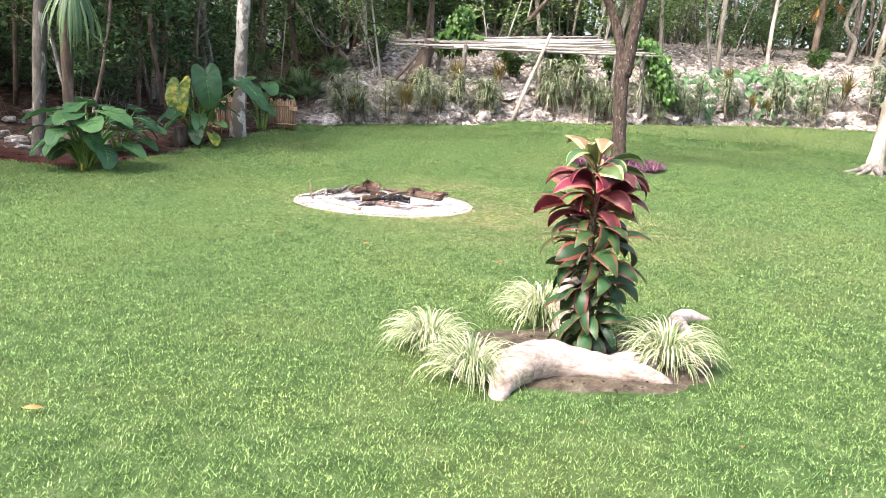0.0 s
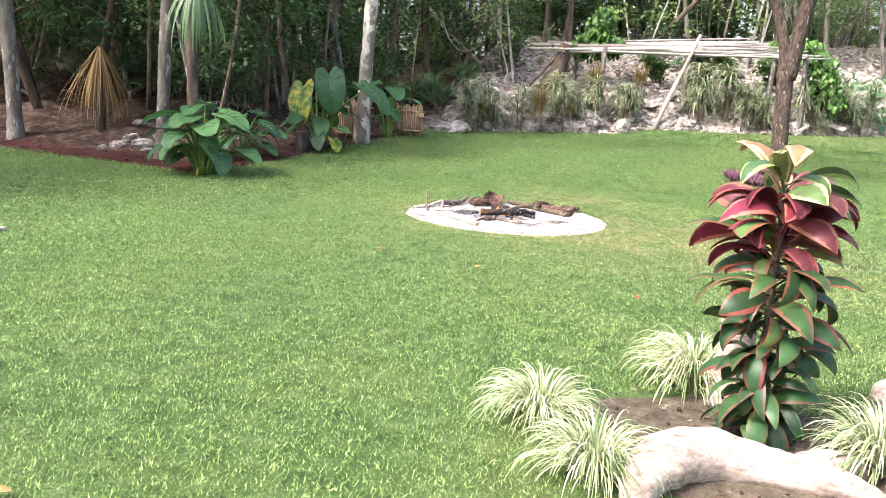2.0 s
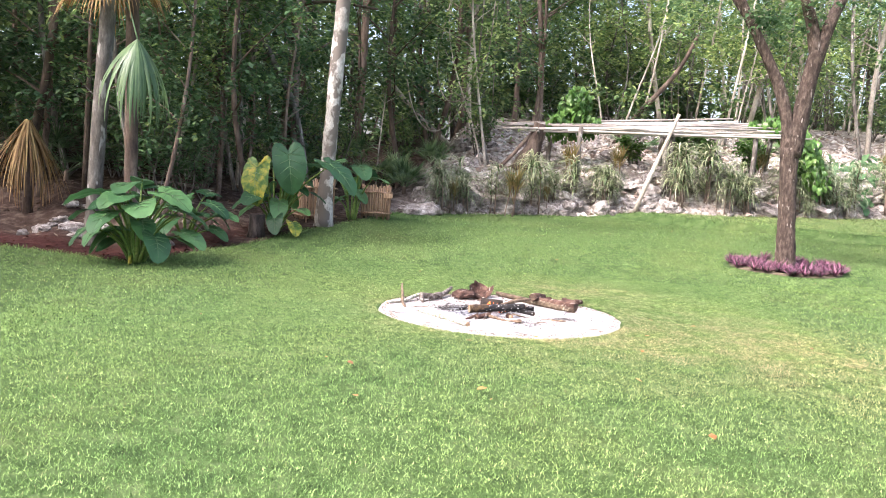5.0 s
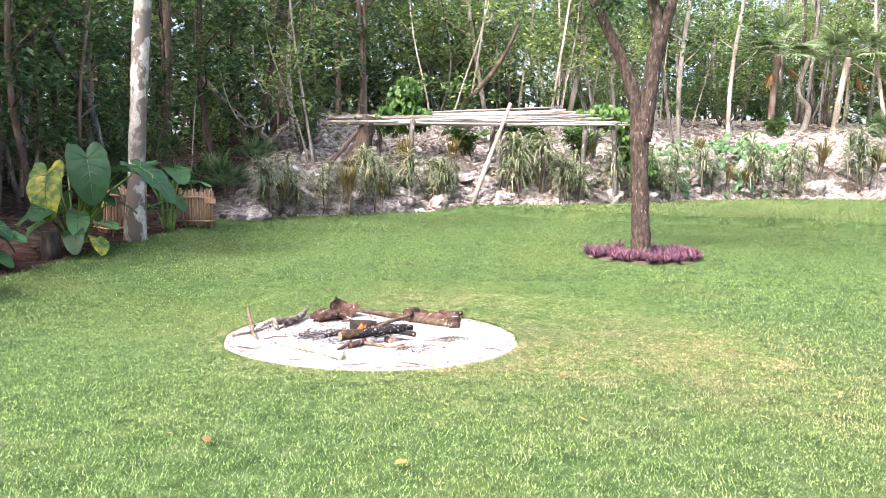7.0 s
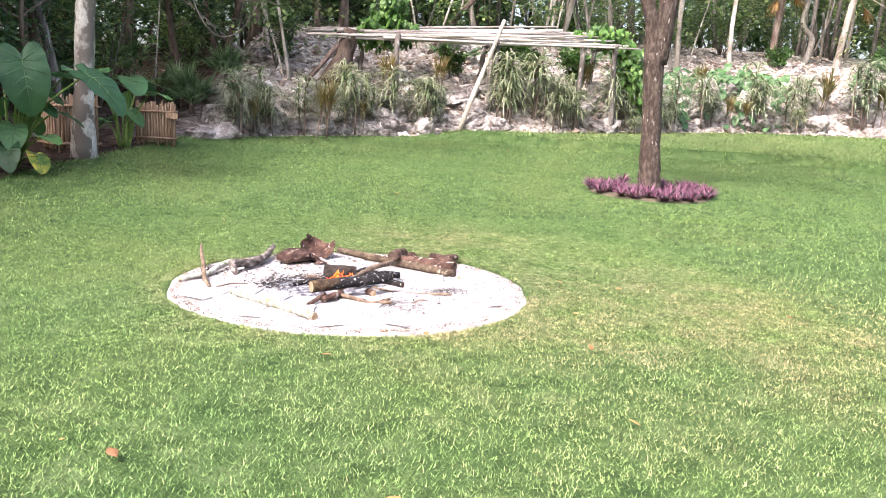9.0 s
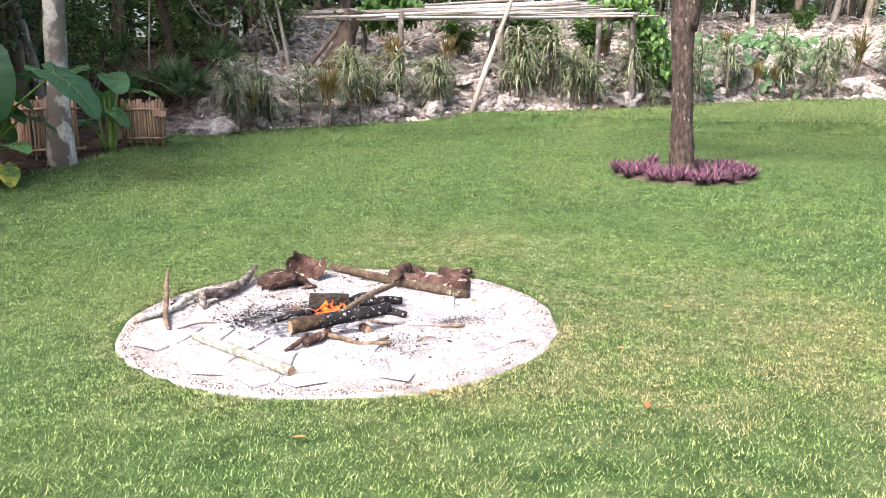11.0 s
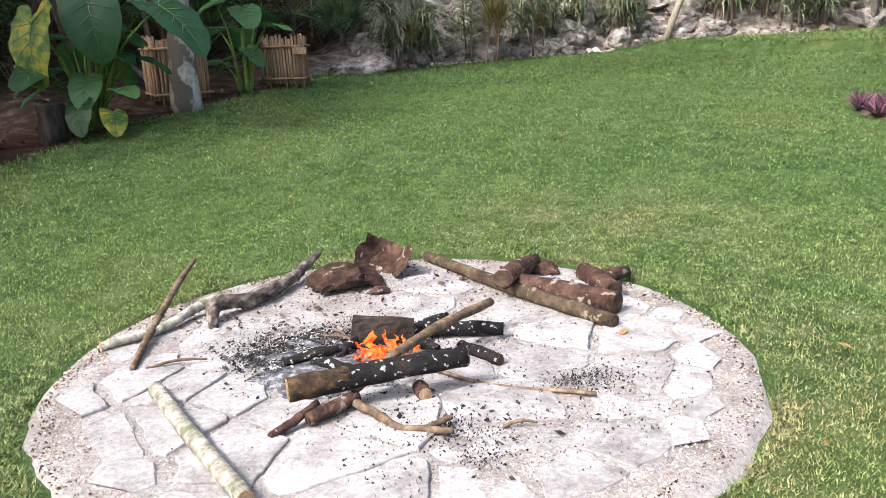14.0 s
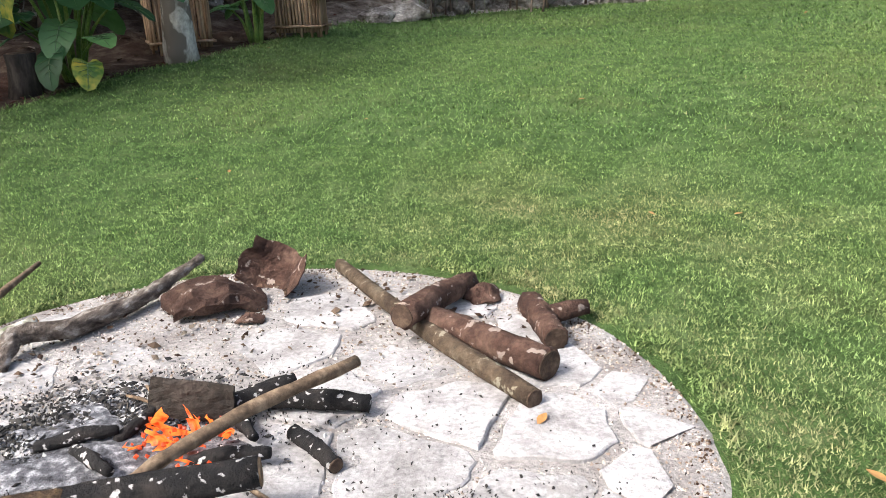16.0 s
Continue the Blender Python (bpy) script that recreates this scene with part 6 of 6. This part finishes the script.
        # paler kinds right, darker left: the wood's sunlit and shaded sides set by colour
        k = rr.choice((1, 1, 2, 2, 2, 2, 4, 4, 4, 4, 7, 7)) if x > 2 else rr.choice((0, 1, 2, 2, 3, 4, 4, 5, 6, 7, 7)) if x > -3 else rr.choice((0, 3, 3, 6, 6, 4, 7, 5, 3))
        spots.append((k, on(x, y, rr.uniform(0, 360), rr.uniform(0.8, 1.3))))
    place(P, spots)
    S = [shrub(1, 1.6, "forest_leaf", 0.13, "green undergrowth shrub among the trees"), shrub(2, 2.2, "dark_leaf", 0.14, "dark green undergrowth shrub among the trees"), shrub(3, 1.1, "vine_leaf", 0.16, "low bright green shrub on the bank"), shrub(4, 2.6, "forest_leaf", 0.14, "tall loose undergrowth shrub among the trees")]
    spots = [(2, on(4.2, 17.2, 0, 1.0)), (2, on(5.0, 17.6, 50, 1.0)), (2, on(2.7, 17.4, 90, 0.9)), (0, on(-2.2, 16.3, 0, 0.7)), (2, on(6.4, 17.5, 0, 1.1)), (0, on(-4.6, 14.4, 0, 0.6))]
    tries = 0
    for _ in range(16):
        x, y = rr.uniform(-16, -6.5), rr.uniform(6.0, 12)
        if float(beyond(x, y)) > 2.2 and math.hypot(x + 9.2, y - 4.9) > 1.5:
            spots.append((1, on(x, y, rr.uniform(0, 360), rr.uniform(0.5, 0.9))))
    while len(spots) < 120:
        x, y = rr.uniform(-26, 30), rr.uniform(5, 38)
        d = float(beyond(x, y))
        if d < (5.5 if x > -3 else 3.2) or (-1 < x < 8 and y < 20):
            continue
        k = rr.choice((0, 1, 3)) if x < 0 else rr.choice((0, 1, 2, 3, 3))
        spots.append((k, on(x, y, rr.uniform(0, 360), rr.uniform(0.7, 1.3))))
    place(S, spots)
    # fan palms of the understorey
    fp = []
    for k, (n, st, bl) in enumerate(((13, 0.45, 0.5), (10, 0.7, 0.7))):
        t = thing("fan_palm", pose(0, 0, 0), "small dark green fan palm of the undergrowth", "palm", "fan palms of the wood")
        g = Geo()
        for i in range(n):
            fan_leaf(g, (0, 0, 0.15), i * 2.4, rr.uniform(0.3, 1.3), st * rr.uniform(0.8, 1.2), bl, 2.0, 20, 0.6, 0.04, rr)
        part("fronds", g, M["palm_leaf"], t)
        part("trunk", tube(Geo(), [(0, 0, -0.1), (0, 0, 0.1), (0, 0, 0.25)], [0.07, 0.06, 0.05], 8), M["bark_dark"], t)
        fp.append(t)
    place(fp, [(0, on(-3.75, 12.9, 0, 1.25)), (1, on(-10.5, 8.0, 0, 1.0)), (0, on(-3.2, 14.2, 50, 0.9)), (1, on(2.9, 18.8, 0, 0.8)), (1, on(-9.5, 11.5, 90, 1.3)), (0, on(-6.5, 12.5, 0, 1.2)), (1, on(-13, 9.5, 0, 1.2)), (0, on(20.5, 23.0, 0, 1.8)), (1, on(-7.8, 14, 0, 1.4)), (1, on(7.5, 20.5, 0, 1.1)), (1, on(-5.6, 15.5, 0, 1.3))])
    palm(16.3, 25.0, 3.2, 0.15, (0.2, 0), "bark_tan", "fan palm at the sunny edge of the wood", 81, 16, 1.1, False, 2, 0, "palm_bright")
    palm(19.2, 25.2, 3.2, 0.14, (0.5, 0), "bark_pale", "leaning fan palm at the sunny edge of the wood", 82, 14, 1.1, False, 1, 0, "palm_bright")
    # leaning, fallen and hanging wood
    for nm, keys, radii, mat, lab in (
            ("curved_tree", [(-5.9, 11, 0.6), (-6.0, 11, 1.6), (-6.3, 11, 3.0), (-6.8, 11, 4.0), (-7.6, 11, 5.4), (-8.6, 11, 7.6)], [0.1, 0.09, 0.085, 0.08, 0.07, 0.05], "bark_grey", "curved grey tree trunk leaning over the wood's edge"),
            ("fallen_tree", [(-2.4, 17.6, 2.0), (-3.4, 17.8, 2.7), (-4.5, 18, 3.6), (-5.6, 18.2, 4.8)], [0.07, 0.075, 0.08, 0.07], "bark_pale", "pale fallen trunk propped among the trees"),
            ("leaning_tree", [(1.9, 20.5, 2.6), (2.9, 20.6, 4.0), (4.2, 20.8, 5.6), (4.9, 21, 7.0)], [0.1, 0.1, 0.08, 0.06], "bark_dark", "dark leaning trunk behind the shelter"),
            ("liana", [(-3.3, 16.5, 7.0), (-3.6, 16.4, 5.0), (-3.2, 16.2, 3.9), (-2.4, 16.2, 4.2), (-2.0, 16.3, 5.5), (-1.9, 16.4, 7.0)], [0.02, 0.022, 0.024, 0.022, 0.02, 0.018], "bark_pale", "pale liana hanging in a loop"),
            ("liana", [(-4.6, 16.0, 5.2), (-4.2, 15.8, 3.6), (-3.6, 15.7, 2.9), (-2.9, 15.8, 3.3), (-2.3, 15.9, 4.8)], [0.018, 0.02, 0.02, 0.018, 0.015], "bark_pale", "pale liana hanging between trunks"),
            ("bowed_branch", [(-9.5, 12.5, 4.0), (-8.0, 12.3, 5.3), (-6.2, 12.2, 5.9), (-4.6, 12.4, 5.8)], [0.05, 0.05, 0.045, 0.03], "bark_dark", "dark branch bowed across the trees"),
            ("crooked_tree", [(18.2, 26, 3.6), (18.5, 26, 4.8), (18.0, 26, 5.6), (18.6, 26, 7.5)], [0.14, 0.12, 0.1, 0.08], "bark_pale", "pale crooked tree trunk at the wood's edge")):
        base = Vector(keys[0])
        if "tree" in nm or "trunk" in nm:
            base.z = min(base.z, hz(base.x, base.y))
        t = thing(nm, Matrix.Translation(base), lab, "tree" if "tree" in nm else "branch")
        pts = [Vector(p) - base for p in keys]
        pts[0].z = -0.1 if ("tree" in nm or "trunk" in nm) else pts[0].z
        way = spline(pts, 5)
        part("trunk" if "tree" in nm else "stem", tube(Geo(), way, lerp_list(radii, len(way)), 9, 0.08, True, 2), M[mat], t)
    for k in range(14):
        x, y = rr.uniform(-14, -4.8), rr.uniform(5.5, 14)
        if float(beyond(x, y)) < 1.2:
            continue
        a, L = rr.uniform(0, 3.14), rr.uniform(0.8, 2.2)
        bx, by = x + math.cos(a) * L, y + math.sin(a) * L
        log("fallen_branch", [(x, y, hz(x, y) + 0.05), ((x + bx) / 2, (y + by) / 2, hz((x + bx) / 2, (y + by) / 2) + 0.1), (bx, by, hz(bx, by) + 0.06)], [0.045, 0.04, 0.025], M["bark_grey"], "grey fallen branch on the forest floor", "branch", None, 7, 0.1, k)
    # white-barked tree at the lawn's far side
    t = thing("pale_tree", on(10.75, 7.6), "pale leaning tree with spreading surface roots on the lawn", "tree")
    way = spline([(0, 0, -0.1), (0.05, 0, 0.5), (0.15, 0, 1.6), (0.35, 0, 3.5), (0.5, 0, 7.0)], 5)
    part("trunk", tube(Geo(), way, lerp_list([0.24, 0.17, 0.15, 0.14, 0.1], len(way)), 14, 0.06, True, 3, 0.4), M["bark_pale"], t)
    for a in (170, 215, 260, 330):
        c, s = math.cos(math.radians(a)), math.sin(math.radians(a))
        part("root", tube(Geo(), spline([(0.1 * c, 0.1 * s, 0.18), (0.35 * c, 0.35 * s, 0.05), (0.75 * c, 0.75 * s, -0.05)], 4), lerp_list([0.09, 0.06, 0.03], 9), 8, 0.1), M["bark_grey"], t)
    g = Geo()
    for _ in range(50):
        clump(g, (rr.gauss(0.6, 1.1), rr.gauss(0, 1.1), rr.uniform(5.6, 8.5)), 0.6, 50, 0.13, rr)
    part("crown", g, M["forest_leaf"], t)
    # deep wood beyond
    g, gt = Geo(), Geo()
    for _ in range(900):
        a = rr.uniform(-1.0, 1.2)
        r = rr.uniform(44, 64)
        x, y = r * math.sin(a), -8 + r * math.cos(a)
        z = hz(x, y)
        clump(g, (x, y, z + 0.3 + (14 if x < 2 else 6) * rr.random() ** 1.4), rr.uniform(1.4, 2.6), 60, 0.55, rr)
    for _ in range(650):
        a = rr.uniform(-1.1, 0.12)
        r = rr.uniform(32, 44)
        x, y = r * math.sin(a), -8 + r * math.cos(a)
        clump(g, (x, y, hz(x, y) + 0.3 + 13 * rr.random() ** 1.1), rr.uniform(1.0, 2.0), 50, 0.42, rr)
    for _ in range(230):
        a = rr.uniform(-0.95, 1.15)
        r = rr.uniform(38, 58)
        x, y = r * math.sin(a), -8 + r * math.cos(a)
        tube(gt, bend((x, y, hz(x, y) - 0.2), (x + rr.uniform(-0.8, 0.8), y, hz(x, y) + rr.uniform(7, 12)), 5, 0.2, int(x * 9)), lerp_list([0.11, 0.05], 5), 5)
    tagged(new("deep_wood_foliage", g.mesh("deep_wood_foliage", M["forest_leaf"])), "dense green foliage of the wood far behind", "woods", kind="stuff")
    tagged(new("deep_wood_trunks", gt.mesh("deep_wood_trunks", M["bark_grey"])), "grey trunks of the wood far behind", "woods", kind="stuff")
    # fallen leaves on the lawn and pit
    shapes = []
    for k in range(4):
        g = Geo()
        strap(g, (-0.045, 0, 0.004), 0, 0.25, 0.09, 0.05, 0.6, 5, shape=lambda q: max(0.08, math.sin(math.pi * q)), keel=-0.2 if k % 2 else 0.25)
        shapes.append(g.mesh("leaf", M["fallen"]))
    spots = [(-1.0, -7.8, 1.4), (-0.71, -3.63, 1.2), (1.43, -3.8, 1.3), (0.05, -3.2, 1.2), (1.4, -0.65, 0.8), (1.53, 0.28, 0.9), (1.95, 0.1, 0.8), (1.43, 2.29, 0.7), (1.04, 2.24, 0.7), (0.5, 5.1, 0.8), (0.35, -1.15, 0.8), (0.1, -1.13, 0.9), (-0.96, -2.81, 1.2), (-0.22, -1.6, 0.9), (1.28, -1.4, 0.9), (1.14, -2.51, 0.9), (2.88, -0.72, 1.0), (0.75, 0.42, 0.8), (3.2, 11.2, 1.4)]
    while len(spots) < 60:
        x, y = rr.uniform(-5, 8), rr.uniform(-9, 12)
        if float(beyond(x, y)) < -0.3 and math.hypot(x - PIT[0], y - PIT[1]) > 1.4:
            spots.append((x, y, rr.uniform(0.3, 0.65)))
    for k, (x, y, s) in enumerate(spots):
        on_pit = math.hypot(x - PIT[0], y - PIT[1]) < PIT_R
        t = thing("fallen_leaf", pose(x, y, hz(x, y) + (0.04 if on_pit else 0.03), rr.uniform(-12, 12), rr.uniform(-12, 12), rr.uniform(0, 360)) @ Matrix.Diagonal((s * 0.75, s * 0.7, s * 0.7, 1)), "dry curled leaf fallen on the lawn" if not on_pit else "orange leaf fallen on the flagstones", "leaf", "fallen leaves")
        part("blade", shapes[k % 4], None, t)


build_wood()


# ---- lawn grass, one sheet of blades ----
def build_grass():
    def field(x0, x1, y0, y1, per, length, width):
        n = int((x1 - x0) * (y1 - y0) * per)
        return np.stack([NPR.uniform(x0, x1, n), NPR.uniform(y0, y1, n), np.full(n, length), np.full(n, width)], 1)

    a = np.concatenate([
        field(-3.6, 3.6, -10.4, -6.0, 7200, 0.027, 0.0066), field(-4.4, 3.8, -6.0, -1.5, 7200, 0.027, 0.0066),
        field(-3.0, 3.3, -1.5, 3.6, 10500, 0.02, 0.006), field(-1.6, 3.2, -1.4, 2.6, 7500, 0.017, 0.0062), field(-5.0, -3.0, -1.5, 3.6, 2600, 0.032, 0.009), field(-6.4, -3.6, -9.5, -1.5, 2000, 0.034, 0.011), field(3.6, 7, -10, -1.5, 2000, 0.034, 0.011),
        field(-12, -5.0, -1.5, 4.0, 1300, 0.033, 0.012), field(3.3, 9, -1.5, 4.0, 1800, 0.033, 0.011), field(-5.2, 9, 3.6, 9.5, 1900, 0.031, 0.0105),
        field(9, 18, -2, 9.5, 450, 0.045, 0.018), field(-4, 18, 9.5, 19, 650, 0.045, 0.017)])
    x, y = a[:, 0], a[:, 1]
    d = beyond(x, y)
    rp = np.hypot(x - PIT[0], y - PIT[1]) + 0.02 * np.sin(np.arctan2(y - PIT[1], x - PIT[0]) * 23)
    be = np.hypot((x - BED[0]) / BED[2], (y - BED[1]) / BED[3])
    rr = np.hypot(x - RING[0], y - RING[1])
    thin = NPR.rand(len(x))
    keep = (d < NPR.uniform(-0.05, 0.18, len(x))) & (rp > PIT_R - 0.06 + 0.05 * thin) & (be > 0.95 + 0.1 * thin) & (rr > RING[2])
    bare = np.exp(-((x - 1.75) ** 2 + (y + 0.1) ** 2) / 0.12) * 0.75 + np.exp(-((x - 0.75) ** 2 + (y - 2.5) ** 2) / 0.5) * 0.35
    keep &= thin > bare * 0.2
    rise = y - lip_line(x)
    keep &= ~((rise > 0.0) & (rise < 0.06) & (x > 0.8) & (thin < 0.7))
    a, x, y, d, rp = a[keep], x[keep], y[keep], d[keep], rp[keep]
    n = len(a)
    z = height(x, y)
    L = a[:, 2] * NPR.uniform(0.55, 1.35, n)
    L = L * (1 + 0.7 * sm(-0.35, -0.02, d) + 0.25 * sm(0.06, 0.0, rp - PIT_R))
    edge = y - lip_line(x)
    L = L * (1 + 1.1 * np.exp(-((edge - 0.1) / 0.16) ** 2) * sm(0.5, 3.0, x) + 0.25 * sm(0.0, 0.5, edge) * sm(0.5, 3.0, x))
    W = a[:, 3] * NPR.uniform(0.7, 1.3, n)
    th, lean = NPR.uniform(0, 2 * np.pi, n), NPR.uniform(0.65, 1.45, n)
    dx, dy = np.cos(th), np.sin(th)
    tip = np.stack([x + dx * L * np.sin(lean), y + dy * L * np.sin(lean), z + L * np.cos(lean)], 1)
    l = np.stack([x - dy * W / 2, y + dx * W / 2, z - 0.004], 1)
    r = np.stack([x + dy * W / 2, y - dx * W / 2, z - 0.004], 1)
    v = np.stack([l, r, tip], 1).reshape(-1, 3)
    dry = 0.7 * np.exp(-((x - 2.1) ** 2 / 1.8 + (y + 0.4) ** 2 / 2.4)) + 0.25 * np.exp(-((x - 1.5) ** 2 / 16 + (y + 1) ** 2 / 10)) + 0.75 * np.exp(-((x - 0.7) ** 2 / 1.0 + (y - 2.35) ** 2 / 0.5))
    dry = dry + 0.35 * np.exp(-((rp - PIT_R) / 0.3) ** 2) + 0.45 * np.exp(-((x - 2.9) ** 2 / 6 + (y + 1.4) ** 2 / 3)) + 0.3 * np.exp(-((x - 9) ** 2 / 20 + (y - 15) ** 2 / 6))
    dry = dry + 0.22 * sm(0.1, 0.4, edge) * sm(0.5, 3.0, x)
    me = bpy.data.meshes.new("lawn_grass")
    me.vertices.add(3 * n)
    me.vertices.foreach_set("co", v.astype(np.float32).ravel())
    me.loops.add(3 * n)
    me.loops.foreach_set("vertex_index", np.arange(3 * n, dtype=np.int32))
    me.polygons.add(n)
    me.polygons.foreach_set("loop_start", np.arange(0, 3 * n, 3, dtype=np.int32))
    me.update(calc_edges=True)
    me.attributes.new("dry", "FLOAT", "POINT").data.foreach_set("value", np.repeat(np.clip(dry, 0, 0.9), 3).astype(np.float32))
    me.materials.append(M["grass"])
    tagged(new("lawn_grass", me), "short bright green lawn grass with dry patches", "grass", kind="stuff")


build_grass()
